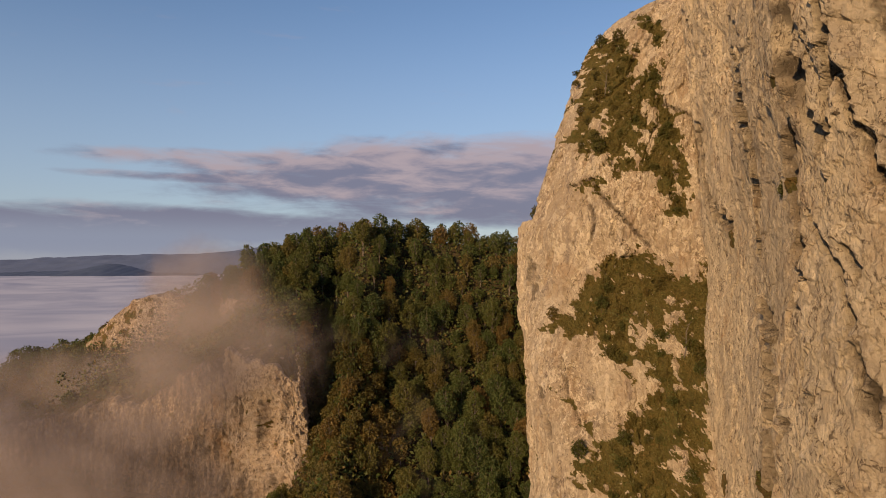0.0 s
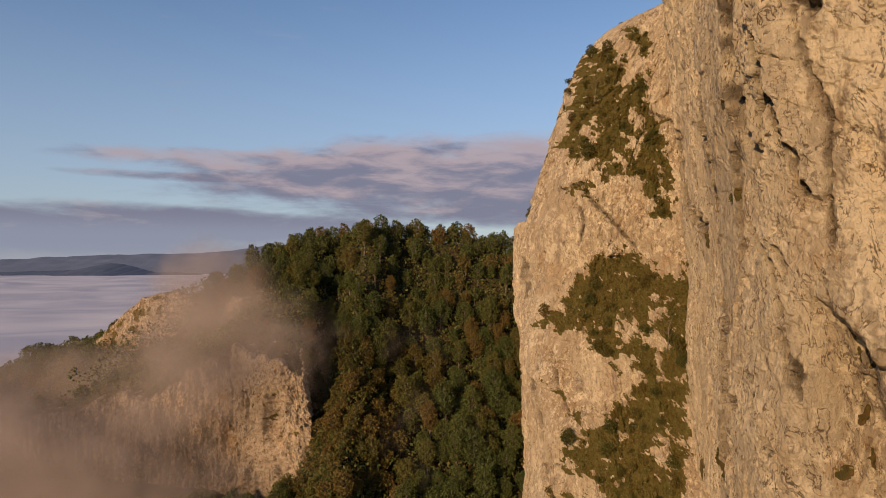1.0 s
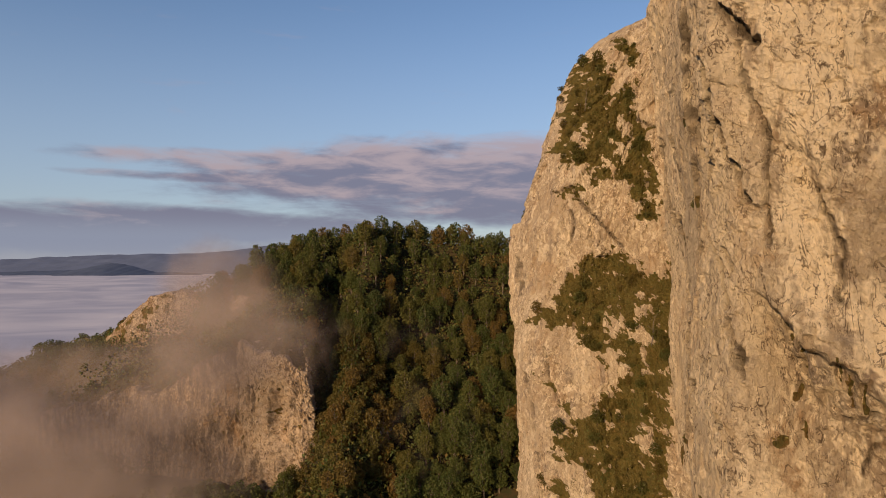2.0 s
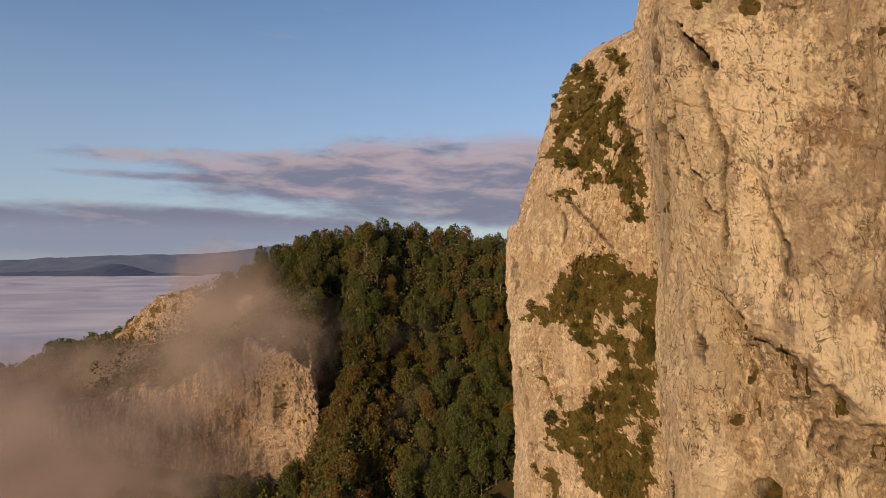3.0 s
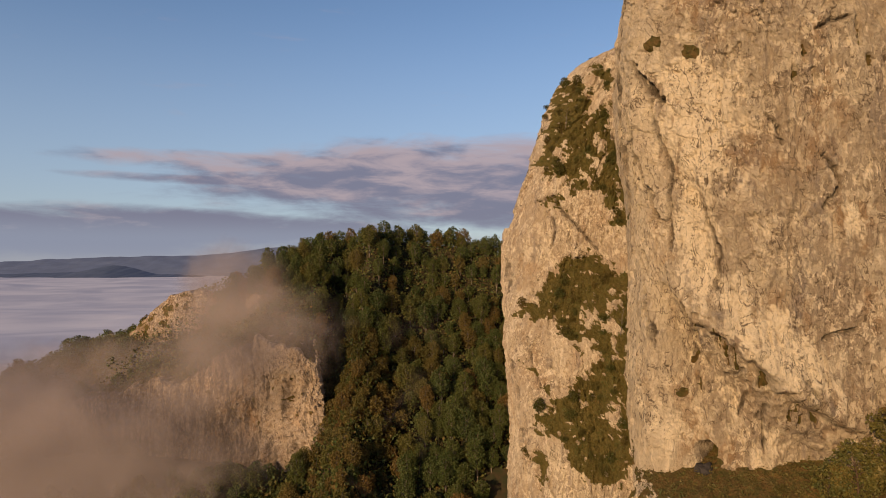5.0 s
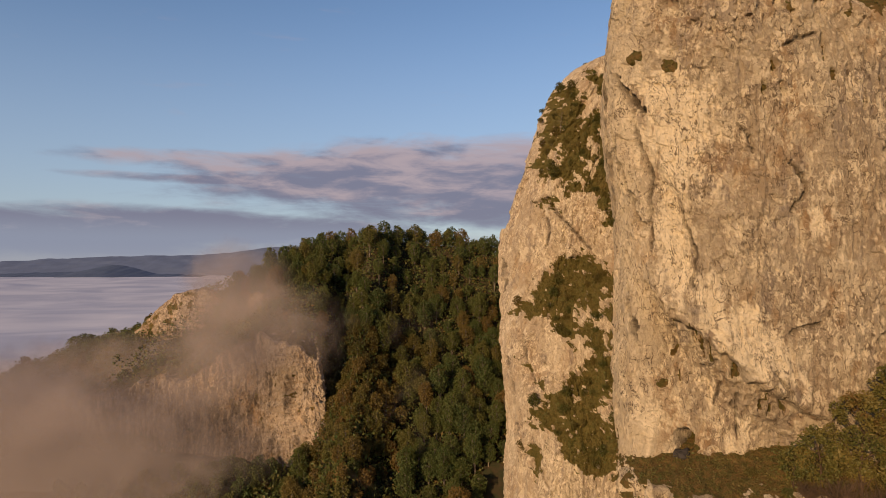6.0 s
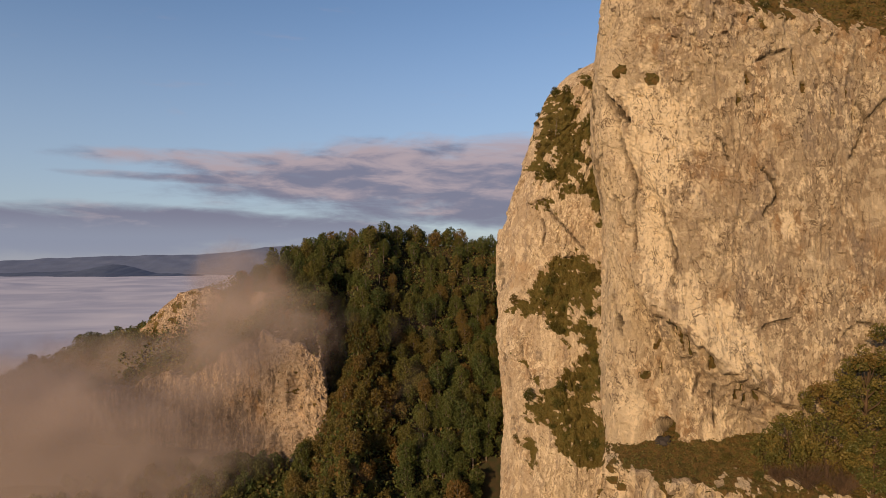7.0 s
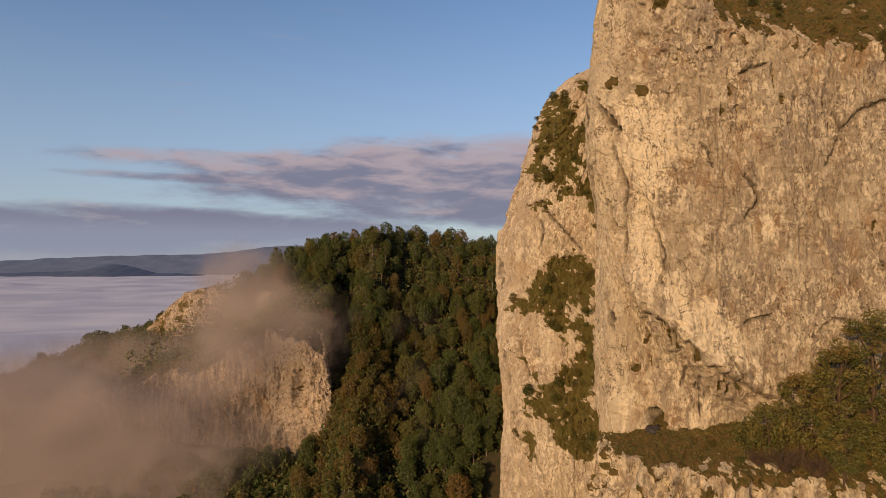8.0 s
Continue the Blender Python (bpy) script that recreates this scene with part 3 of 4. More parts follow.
def near_turf(X, Y, S, Z):
    rim = near_rim(X)
    n = 4.2 * fbm(S / 1.8, Z / 2.6, 5, 5, 0.66)
    m = ease(Z - rim + n, -0.3, 1.4) * ease(S, 59, 55)
    tufts = np.zeros(X.shape)
    # the spot at (58.8, 82.0) is dark turf standing in for shade inside the cave
    for s0, z0, r in ((58.3, 127.5, 1.3), (62.0, 119.5, 0.9), (116, 72, 2.0), (58.8, 82.0, 1.2), (59.3, 118.1, 0.8), (61.5, 88, 0.5), (71.2, 104.6, 0.5), (70.6, 110.8, 0.5), (72.4, 103.5, 0.5), (109, 102.5, 1.2)):
        tufts = np.maximum(tufts, blob(S, Z, s0, z0, r, r * 1.2))
    for k, (s0, z0) in enumerate(SLOTS):
        b = near_box(S, Z, s0 - 1, s0 + 1, z0 - 2, z0 + 2)
        tufts[b] = np.maximum(tufts[b], 0.6 * blob(S[b] + 0.25 * gn(S[b] * 1.3, Z[b] * 0.7, 90 + k), Z[b], s0, z0, 0.22 + 0.06 * (k % 3), 0.9 + 0.25 * (k % 4)))
    return np.maximum(m, ease(tufts + 0.55 * fbm(S / 0.7, Z / 1.1, 6, 3), 0.25, 0.42) * (tufts > 0))


NEAR_PLAN = [(80, 33), (58, 25), (41, 24.2), (33, 24), (27.5, 24.6), (23.2, 27.3), (20.6, 31.4), (21.0, 38), (24.0, 47), (29, 58), (33.5, 70), (35.2, 79), (37, 88), (44, 98), (54, 108)]
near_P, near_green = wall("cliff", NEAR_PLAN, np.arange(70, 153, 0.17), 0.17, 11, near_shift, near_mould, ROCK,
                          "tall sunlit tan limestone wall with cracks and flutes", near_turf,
                          split=lambda X, Y, S, Z: 0.30 + 0.25 * ease(S, 58, 64), span=(23, 8), pale=near_pale, soil=near_soil_shade, along=lambda S: S - 0.5 * np.clip(S - 64, 0, None),
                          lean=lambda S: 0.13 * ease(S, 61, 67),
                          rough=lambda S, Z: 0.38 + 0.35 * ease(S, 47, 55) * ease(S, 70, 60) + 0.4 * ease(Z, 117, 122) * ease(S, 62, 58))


def far_shift(X, Y, S, Z):
    left = ease(X, 50, 21)
    dx = left * np.interp(Z, [40, 52, 64, 75, 81, 88, 95, 105, 111, 116, 120, 134, 141, 146, 149, 153, 165],
                          [0.3, 0.3, 1.6, 0.5, 0.5, 1.1, 1.7, 2.0, 3.7, 5, 6.5, 11.5, 15.5, 20, 26, 36, 52])
    dy = np.interp(Z, [40, 66, 72, 85, 98, 104, 114, 131, 147, 165], [-8, -4.5, -3, 3, 9.5, 11, 12.3, 15.3, 18, 24])
    over = np.clip(Z - np.interp(Y, [100, 112, 122, 135, 172, 205], [300, 126, 113, 109, 108, 100]), 0, None)
    rear = ease(Y, 120, 150)
    dx = dx * (1 - rear) + rear * 1.5 * ease(Z, 88, 80) + 0.9 * over
    return dx, dy * ease(Y, 145, 110), -0.9 * over


FAR_CRACKS = [[(21.7, 112.4), (24.4, 113.2), (25.9, 110.1), (30.6, 104.6), (32.3, 102.3)], [(18.6, 85), (18.3, 80), (19.4, 76.8)],
              [(15.8, 104.2), (16.6, 96.6), (15.4, 91)], [(15.6, 80.4), (16.2, 73.2), (16.6, 66)], [(24, 109), (24.6, 106), (23.6, 103)], [(35.6, 126), (39.7, 123), (39.7, 111.6), (42.7, 105.5)]]
FAR_LEDGES = [  # outlines of the grown-over ledges
    [(30, 141), (31.8, 138.8), (32.8, 134.2), (32.4, 129), (36.8, 134), (35.5, 127.8), (37.4, 123.5), (38.2, 115.3), (38.1, 111), (34.6, 110.4), (33.8, 113.3), (31.3, 115.3),
     (27.9, 113.6), (27.4, 117.4), (23.4, 117.4), (22.6, 121.4), (24.9, 131), (26.9, 135.6)],
    [(34, 107), (36.7, 110.6), (39.2, 106)],
    [(30.3, 101.9), (35.6, 97.8), (37.5, 97.1), (40.2, 99.4), (41.2, 96.5), (39.6, 90.4), (37.1, 84), (35.7, 79), (34.4, 69), (33.6, 62), (29.2, 60.2), (24.6, 63.7), (20.2, 68.9),
     (18.0, 69.6), (20.1, 73), (24.1, 75.8), (28.3, 79.6), (31.4, 83.2), (27.6, 83), (24.5, 86.3), (21.9, 89.3), (17.2, 88.7), (21.3, 95.2), (25.1, 99.6)],
    [(34, 143), (36.4, 141), (37.6, 138.4), (36.4, 136), (35.2, 138)],
    [(18.2, 80), (19.6, 77.4), (21.4, 76.9), (20.6, 75.6), (18.8, 77.4)],
    [(21.4, 112.6), (23.2, 112), (24.6, 114.6), (26.2, 110.6), (24.6, 111.4)],
    [(18.6, 66), (20.4, 65), (19.8, 60), (18.8, 60)],
]
FAR_BARE = [(29.8, 89.3, 1.9, 2.4), (33.4, 87.4, 1.8, 2.4), (28.8, 84.8, 1.6, 1.6), (34.7, 92.4, 1.5, 1.8), (26.2, 122.6, 1.6, 3.2), (33.2, 119.5, 2.2, 1.6), (32.2, 72.6, 1.6, 2.8), (34, 124, 1.2, 2.4), (22.7, 66.5, 1.2, 1.6), (20.4, 92.4, 0.8, 0.8), (31, 117.6, 1.6, 1.0)]


def far_mould(X, Y, S, Z):
    d = np.zeros(X.shape)
    for k, line in enumerate(FAR_CRACKS):
        d += crack(X, Z, line, 0.42, 0.7, 0.35, 50 + k) * ease(Y, 125, 112)
    lumps = ease(far_green_raw(X, Z), -0.3, 1.0)
    return d - 0.6 * lumps + 1.1 * lumps * np.abs(fbm(X / 2.2, Z / 2.4, 72, 3))


def far_soil_shade(X, Y, S, Z):
    # dirt in the buttress cracks, darkened further as painted shade
    m = np.zeros(X.shape)
    for k, line in enumerate(FAR_CRACKS):
        m = np.maximum(m, -0.7 * crack(X, Z, line, 0.36, 1.0, 0, 50 + k) * ease(Y, 130, 118))
    return m


def far_green_raw(X, Z):
    """Metres inside the grown-over ledges, less their bare stones."""
    m = np.full(X.shape, -9.0)
    for outline in FAR_LEDGES:
        m = np.maximum(m, inside(X, Z, outline))
    m = np.minimum(m, 1.1)
    for x0, z0, ra, rb in FAR_BARE:
        m = m - 2.2 * blob(X, Z, x0, z0, 1.4 * ra, 1.4 * rb)
    return m


def far_turf(X, Y, S, Z):
    n = 2.1 * fbm(X / 1.7, Z / 1.7, 71, 5, 0.72)
    return ease(far_green_raw(X, Z) + n, -0.7, 0.9) * ease(Y, 135, 127)


FAR_PLAN = [(62, 74), (50, 80), (43, 83), (36, 86), (29, 89), (23, 90), (17.5, 93.5), (14.6, 102), (15.4, 114), (17.6, 132), (22.3, 172), (42, 205)]
far_P, far_green = wall("cliff", FAR_PLAN, np.arange(44, 160, 0.29), 0.29, 23, far_shift, far_mould, BUTTRESS,
                        "pale limestone buttress with shrubs on its ledges", far_turf, span=(13, 20), soil=far_soil_shade, split=lambda X, Y, S, Z: 1.25 + 0 * X, rough=lambda S, Z: 0.75 + 0 * S)


def foot_shift(X, Y, S, Z):
    up = np.clip(Z - 79.5, 0, None)
    low = np.clip(79 - Z, 0, None)
    return 0.3 * up - 0.16 * low * ease(X, 30, 22), 1.25 * up - 0.1 * low, (-0.42 - 0.16 * ease(X, 29, 24)) * up


def foot_turf(X, Y, S, Z):
    n = fbm(S / 1.8, Z / 2.0, 8, 5, 0.65)
    return np.maximum(ease(Z + 3.6 * n, 78.9, 80.2), 0.8 * ease(n, 0.16, 0.4) * ease(Z, 68, 76))


FOOT_PLAN = [(75, 8), (55, 13), (43, 17), (34, 19.5), (27, 21.5), (22.0, 24.5), (19.8, 29), (21.0, 35), (27, 41)]
foot_P, foot_green = wall("cliff", FOOT_PLAN, np.arange(50, 90.2, 0.2), 0.2, 37, foot_shift,
                          lambda X, Y, S, Z: ease(Z, 81, 78) * (0.7 * fbm(S / 2.2, Z / 3, 39, 3) + 2.6 * (0.25 - np.abs(gn((S + 0.25 * Z) / 1.2, Z / 5, 40)))), ROCK,
                          "rough limestone ledge with turf below the wall", foot_turf, span=(14, 0), rough=lambda S, Z: 1.0 + 0 * S, pale=lambda X, Y, S, Z: 0.8 * ease(fbm(S / 1.2, Z / 2.6, 38, 5, 0.7), -0.15, 0.25))


def left_top(X, S):
    return np.interp(X, [-140, -120, -90, -70, -54, -37, -33], [52, 56, 63, 68, 76.5, 78.5, 73]) + 4 * fbm(S / 13, S * 0, 77, 3) + 1.5 * fbm(S / 3, S * 0, 78, 2)


def left_shift(X, Y, S, Z):
    over = np.clip(Z - left_top(X, S), 0, None)
    return 0.15 * np.clip(80 - Z, 0, 40) * ease(X, -46, -36), 1.4 * over, -0.8 * over


LEFT_PLAN = [(-41, 170), (-37, 156), (-33.4, 143), (-36, 140.6), (-42, 142), (-50, 146), (-60, 150), (-80, 155), (-110, 160), (-150, 174)]
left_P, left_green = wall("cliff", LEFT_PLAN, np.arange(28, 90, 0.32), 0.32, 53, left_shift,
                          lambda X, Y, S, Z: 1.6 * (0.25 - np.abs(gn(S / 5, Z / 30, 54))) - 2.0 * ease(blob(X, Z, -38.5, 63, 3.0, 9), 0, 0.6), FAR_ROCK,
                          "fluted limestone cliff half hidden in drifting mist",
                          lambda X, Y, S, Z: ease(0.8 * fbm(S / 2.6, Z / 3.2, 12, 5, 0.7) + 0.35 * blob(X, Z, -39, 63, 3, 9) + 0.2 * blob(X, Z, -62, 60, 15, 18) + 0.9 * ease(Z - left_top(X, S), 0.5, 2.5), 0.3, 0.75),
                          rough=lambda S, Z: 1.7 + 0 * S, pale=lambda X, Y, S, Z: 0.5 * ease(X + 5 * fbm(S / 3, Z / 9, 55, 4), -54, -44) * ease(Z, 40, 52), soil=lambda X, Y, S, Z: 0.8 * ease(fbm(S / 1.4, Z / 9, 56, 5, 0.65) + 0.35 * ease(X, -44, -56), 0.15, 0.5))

KNOB_PLAN = [(-70, 182), (-72, 174), (-79, 170), (-88, 170), (-97, 174), (-104, 182)]
knob_P, _ = wall("rock_knob", KNOB_PLAN, np.arange(70, 100, 0.4), 0.4, 67,
                 lambda X, Y, S, Z: (0 * X, np.clip(Z - 78, 0, None) * 0.6, -np.clip(Z - np.interp(X, [-104, -96, -86, -78, -70], [74, 79, 89, 91, 88]) - 1.5 * fbm(X / 3, X * 0, 68, 3), 0, None)),
                 lambda X, Y, S, Z: 0 * X, FAR_ROCK, "bare pale limestone knob on the shoulder of the hill",
                 lambda X, Y, S, Z: ease(fbm(X / 3, Z / 3, 69, 4, 0.6), 0.2, 0.32))
for cx, cy, cz, wide, tall, seed in ((-18.5, 141.5, 57, 6.5, 3.6, 81), (-47, 166, 84, 5, 4, 83), (-57, 168, 86, 4, 4, 85)):
    wall("rock_outcrop", [(cx - wide, cy + 5), (cx - wide * 0.7, cy + 0.6), (cx, cy), (cx + wide * 0.7, cy + 0.4), (cx + wide, cy + 5)][::-1], np.arange(cz - 5, cz + tall, 0.3), 0.3, seed,
         lambda X, Y, S, Z: (0 * X, 0.5 * np.clip(Z - cz, 0, None), 0.9 * fbm(S / 3, S * 0, seed, 3)), lambda X, Y, S, Z: 0 * X, FAR_ROCK,
         "low broken limestone outcrop among the trees", lambda X, Y, S, Z: ease(fbm(X / 2, Z / 2, seed, 4, 0.6), 0.1, 0.25))

# ---- plants ----
rng = np.random.default_rng(7)


def tube(path, radii, sides=6):
    """Verts and quads of a tapering tube along a path."""
    path = np.array(path, dtype=float)
    tan = np.gradient(path, axis=0)
    tan /= np.linalg.norm(tan, axis=1)[:, None] + 1e-9
    ref = np.where(np.abs(tan[:, 2:3]) > 0.9, np.array([[1.0, 0, 0]]), np.array([[0, 0, 1.0]]))
    u = np.cross(tan, ref)
    u /= np.linalg.norm(u, axis=1)[:, None]
    v = np.cross(tan, u)
    a = np.linspace(0, 2 * np.pi, sides, endpoint=False)
    r = np.array(radii)[:, None, None]
    V = path[:, None] + r * (np.cos(a)[None, :, None] * u[:, None] + np.sin(a)[None, :, None] * v[:, None])
    k = np.arange(len(path) * sides).reshape(len(path), sides)
    kr = np.roll(k, -1, 1)
    return V.reshape(-1, 3), np.stack([k[:-1], kr[:-1], kr[1:], k[1:]], -1).reshape(-1, 4)


def joined(pieces):
    vs, fs, o = [], [], 0
    for v, f in pieces:
        vs.append(v)
        fs.append(f + o)
        o += len(v)
    return np.vstack(vs), np.vstack(fs)


def leaves(at, normal, size, spread=0.9):
    """Folded diamond leaves or sprays at places, facing roughly along the normals."""
    n = len(at)
    nn = normal + spread * rng.normal(size=(n, 3))
    nn /= np.linalg.norm(nn, axis=1)[:, None]
    t = np.cross(nn, rng.normal(size=(n, 3)))
    t /= np.linalg.norm(t, axis=1)[:, None]
    b = np.cross(nn, t)
    sz = (size * rng.uniform(0.6, 1.4, n))[:, None]
    V = np.stack([at - t * sz * 0.6, at + b * sz * 0.38 + nn * sz * 0.12, at + t * sz * 0.6, at - b * sz * 0.38 + nn * sz * 0.12], 1)
    return V.reshape(-1, 3), np.arange(4 * n).reshape(n, 4)


def tree(height, spread, count, leaf, name="tree", low=0.2, number=24, puff=(0.27, 0.46)):
    """A broadleaved plant: tapered trunk with limbs, and a domed crown of leaf sprays in uneven clumps."""
    base = new(name)
    lean = rng.normal(size=2) * 0.04 * height
    zs = np.linspace(0, 1, 8)
    trunk = np.stack([lean[0] * zs ** 2 + 0.06 * np.sin(5 * zs + height), lean[1] * zs ** 2 + 0.06 * np.cos(4 * zs), zs * height * 0.78], 1)
    trunk[0, 2] = -0.8
    wood = [tube(trunk, np.interp(zs, [0, 1], [0.018 * height, 0.005 * height]))]
    clumps, boughs = [], []
    middle, half = (low + 0.97) / 2 * height, (0.97 - low) / 2 * height
    for k in range(number):
        up = 1 - 2 * (k + 0.5) / number
        a = k * 2.4 + rng.uniform(-0.5, 0.5)
        r = math.sqrt(1 - up * up) * rng.uniform(0.5, 0.86)
        e = np.array([math.cos(a) * r * spread, math.sin(a) * r * spread, middle + up * half * rng.uniform(0.6, 0.84)])
        e[:2] += lean * e[2] / height
        f = np.clip((e[2] / height - 0.18) / 0.78, 0.05, 0.98)
        s = np.array([np.interp(f, zs, trunk[:, j]) for j in range(3)])
        if name == "bush" and k % 2 == 0:
            boughs.append(tube([s, (s + e) / 2 + np.array([0, 0, -0.02 * height]), e], [0.006 * height, 0.004 * height, 0.0015 * height], 5))
        elif k % 2 == 0:
            wood.append(tube([s, (s + e) / 2 + np.array([0, 0, -0.02 * height]), e], [0.006 * height, 0.004 * height, 0.0015 * height], 4))
        clumps.append((e, spread * rng.uniform(*puff)))
    stem = part("trunk", poly_mesh("trunk", *joined(wood)), BARK if name == "tree" else TWIG, base)
    for v, f in boughs:
        part("branch", poly_mesh("branch", v, f), TWIG, stem)
    w = np.array([c[1] ** 2 for c in clumps])
    pick = rng.choice(len(clumps), count, p=w / w.sum())
    d = rng.normal(size=(count, 3))
    d /= np.linalg.norm(d, axis=1)[:, None]
    rad = np.array([c[1] for c in clumps])[pick]
    centre = np.array([c[0] for c in clumps])[pick]
    shell = 0.5 + 0.62 * rng.random(count) ** 0.6
    at = centre + d * (rad * shell)[:, None] * np.array([1, 1, 0.8])
    tint = np.clip(rng.uniform(0.2, 0.65) + rng.normal(size=len(clumps)) * 0.22 + 0.25 * (np.array([c[0][2] for c in clumps]) / height - 0.5), 0, 1)
    part("crown", poly_mesh("crown", *leaves(at, 0.6 * d + np.array([0, 0, 0.3]), leaf, 1.0), tint=np.repeat(tint[pick], 4)),
         LEAF if name == "tree" else BUSH if name == "bush" else SHRUB, base)
    return base


def spread_points(xs, ys, gap, want):
    """Random places at least a gap apart."""
    kept = []
    for _ in range(want * 30):
        p = (rng.uniform(*xs), rng.uniform(*ys))
        if all((p[0] - q[0]) ** 2 + (p[1] - q[1]) ** 2 > gap * gap for q in kept):
            kept.append(p)
            if len(kept) >= want:
                break
    return kept


kinds = [tree(h_, w_, int(1.15 * c_), 0.31, low=lo, number=60, puff=(0.17, 0.36)) for h_, w_, c_, lo in ((9.8, 2.6, 2000, 0.16), (11.8, 2.3, 2000, 0.2), (8.4, 2.6, 1800, 0.12), (10.6, 3.0, 2300, 0.16), (7.2, 2.1, 1400, 0.1))]
TREE_LABELS = ["broadleaved tree in dark green and autumn olive on the wooded hill", "slender tall broadleaved tree turning olive brown on the hill",
               "round-crowned broadleaved tree with rusty leaves on the hill", "wide broadleaved tree with dark green leaves on the hill",
               "small broadleaved tree on the rim of the wooded hill"]
places = spread_points((-68, 30), (114, 188), 3.5, 520)
used = [False] * 5


def height_at(x, y):
    return float(ground_height(np.array([x]), np.array([y]))[0])


def plant(k, x, y, z, s):
    m = pose(x, y, z, 0, 0, rng.uniform(0, 360)) @ Matrix.Scale(s, 4)
    if used[k]:
        copy_thing(kinds[k], m).matrix_basis = m
    else:
        used[k] = True
        kinds[k].matrix_basis = m
        tagged(kinds[k], TREE_LABELS[k], "tree", "trees of the wooded hill")


rest = []  # trees further back or too close together to tell apart: kind, place and size
for x, y in places:
    if (x < -33 and 136 < y < 152 - 0.2 * (x + 33)) or (y < 134 and x > 12):
        continue
    if -31 < x < -9 and y < 158:  # a rusty patch of lower trees
        rest.append((int(rng.integers(2, 5)), x, y, height_at(x, y) - 0.3, rng.uniform(0.6, 0.9), rng.uniform(0.75, 1.0)))
    elif x < -36 and y < 168:
        rest.append((4, x, y, height_at(x, y) - 0.5, rng.uniform(0.45, 0.75)))
    elif y > 181:
        rest.append((int(rng.integers(0, 5)), x, y, height_at(x, y), rng.uniform(0.7, 1.0)))
    else:
        plant(int(rng.integers(0, 5)), x, y, height_at(x, y), rng.uniform(0.72, 1.2 if y < 176 else 0.98))
for x, y in spread_points((-64, 26), (189, 208), 3.9, 110):
    rest.append((int(rng.integers(0, 5)), x, y, height_at(x, min(y, 195)) - 2.0, rng.uniform(0.7, 1.0)))
for x, y in spread_points((-155, -95), (162, 188), 3.1, 150):
    rest.append((4 if rng.random() < 0.6 else 2, x, y, height_at(x, y) - 0.6, rng.uniform(0.6, 1.0)))
for x, y in spread_points((-100, -58), (156, 181), 2.9, 110):
    rest.append((4, x, y, height_at(x, y) - 1.0, rng.uniform(0.4, 0.65)))
for x, y in spread_points((-62, -35), (153, 174), 3.2, 60):
    rest.append((int(rng.integers(2, 5)), x, y, height_at(x, y) - 0.8, rng.uniform(0.45, 0.75)))
for x, y in spread_points((-35, -14), (118, 160), 2.7, 130):
    rest.append((4, x, y, height_at(x, y) - 0.8, rng.uniform(0.4, 0.8), rng.uniform(0.7, 1.0)))
for x, y in spread_points((-28.5, -13), (134, 164), 2.3, 110):  # rusty thicket beside the misty cliff
    rest.append((4 if rng.random() < 0.6 else 2, x, y, height_at(x, y) - 0.6, rng.uniform(0.45, 0.8), rng.uniform(0.62, 1.0)))
for x, y in spread_points((-38, -12), (104, 124), 3.4, 45):
    rest.append((4, x, y, height_at(x, y) - 0.6, rng.uniform(0.6, 0.95), rng.uniform(0.2, 1.0)))
for x, y in spread_points((-100, -33), (118, 138), 4.2, 60):
    rest.append((int(rng.integers(2, 5)), x, y, height_at(x, y) - 0.8, rng.uniform(0.55, 0.9)))

for x, y in spread_points((-62, -43), (128, 137), 3.4, 18):  # dark crowns at the foot of the misty cliff
    rest.append((int(rng.integers(0, 4)), x, y, height_at(x, y) - 0.6, rng.uniform(0.7, 0.95), rng.uniform(0.0, 0.6)))


def mesh_of(ob):
    me = ob.data
    v, f = np.empty(len(me.vertices) * 3), np.empty(len(me.loops), dtype=np.int64)
    me.vertices.foreach_get("co", v)
    me.loops.foreach_get("vertex_index", f)
    return v.reshape(-1, 3), f.reshape(-1, 4)


def join_woods(child, mat, name):
    vs, fs, tint, o = [], [], [], 0
    for k, x, y, z, s, *hue in rest:
        v, f = mesh_of([c for c in kinds[k].children if c.name.startswith(child)][0])
        if child == "crown":  # fewer, larger sprays for the trees further back
            v = v.reshape(-1, 4, 3)[::3]
            v = (v.mean(1, keepdims=True) + 1.6 * (v - v.mean(1, keepdims=True))).reshape(-1, 3)
            f = np.arange(len(v)).reshape(-1, 4)
        a = rng.uniform(0, 6.28)
        c_, s_ = math.cos(a) * s, math.sin(a) * s
        vs.append(np.stack([v[:, 0] * c_ - v[:, 1] * s_ + x, v[:, 0] * s_ + v[:, 1] * c_ + y, v[:, 2] * s + z], 1))
        fs.append(f + o)
        tint.append(np.full(len(v), hue[0] if hue else rng.random()))
        o += len(v)
    ob = part(name, poly_mesh(name, np.vstack(vs), np.vstack(fs), tint=np.concatenate(tint)), mat)
    return tagged(ob, "dense autumn woods on the back and foot of the hill", "woods", kind="stuff")


# undergrowth between the trunks
ux = np.concatenate([rng.uniform(-66, 30, 46000), rng.uniform(-150, -40, 26000)])
uy = np.concatenate([rng.uniform(116, 200, 46000), rng.uniform(153, 188, 26000)])
ok = ~((ux < -33) & (ux > -66) & (uy > 136) & (uy < 152)) & ~((uy < 134) & (ux > 12))
ux, uy = ux[ok], uy[ok]
uz = ground_height(ux, uy) + rng.random(len(ux)) ** 1.5 * 4.5
under = part("undergrowth", poly_mesh("undergrowth", *leaves(np.stack([ux, uy, uz], 1), np.array([[0, -0.4, 0.7]]), 0.75), tint=np.repeat(rng.random(len(ux)), 4)), WOODS)
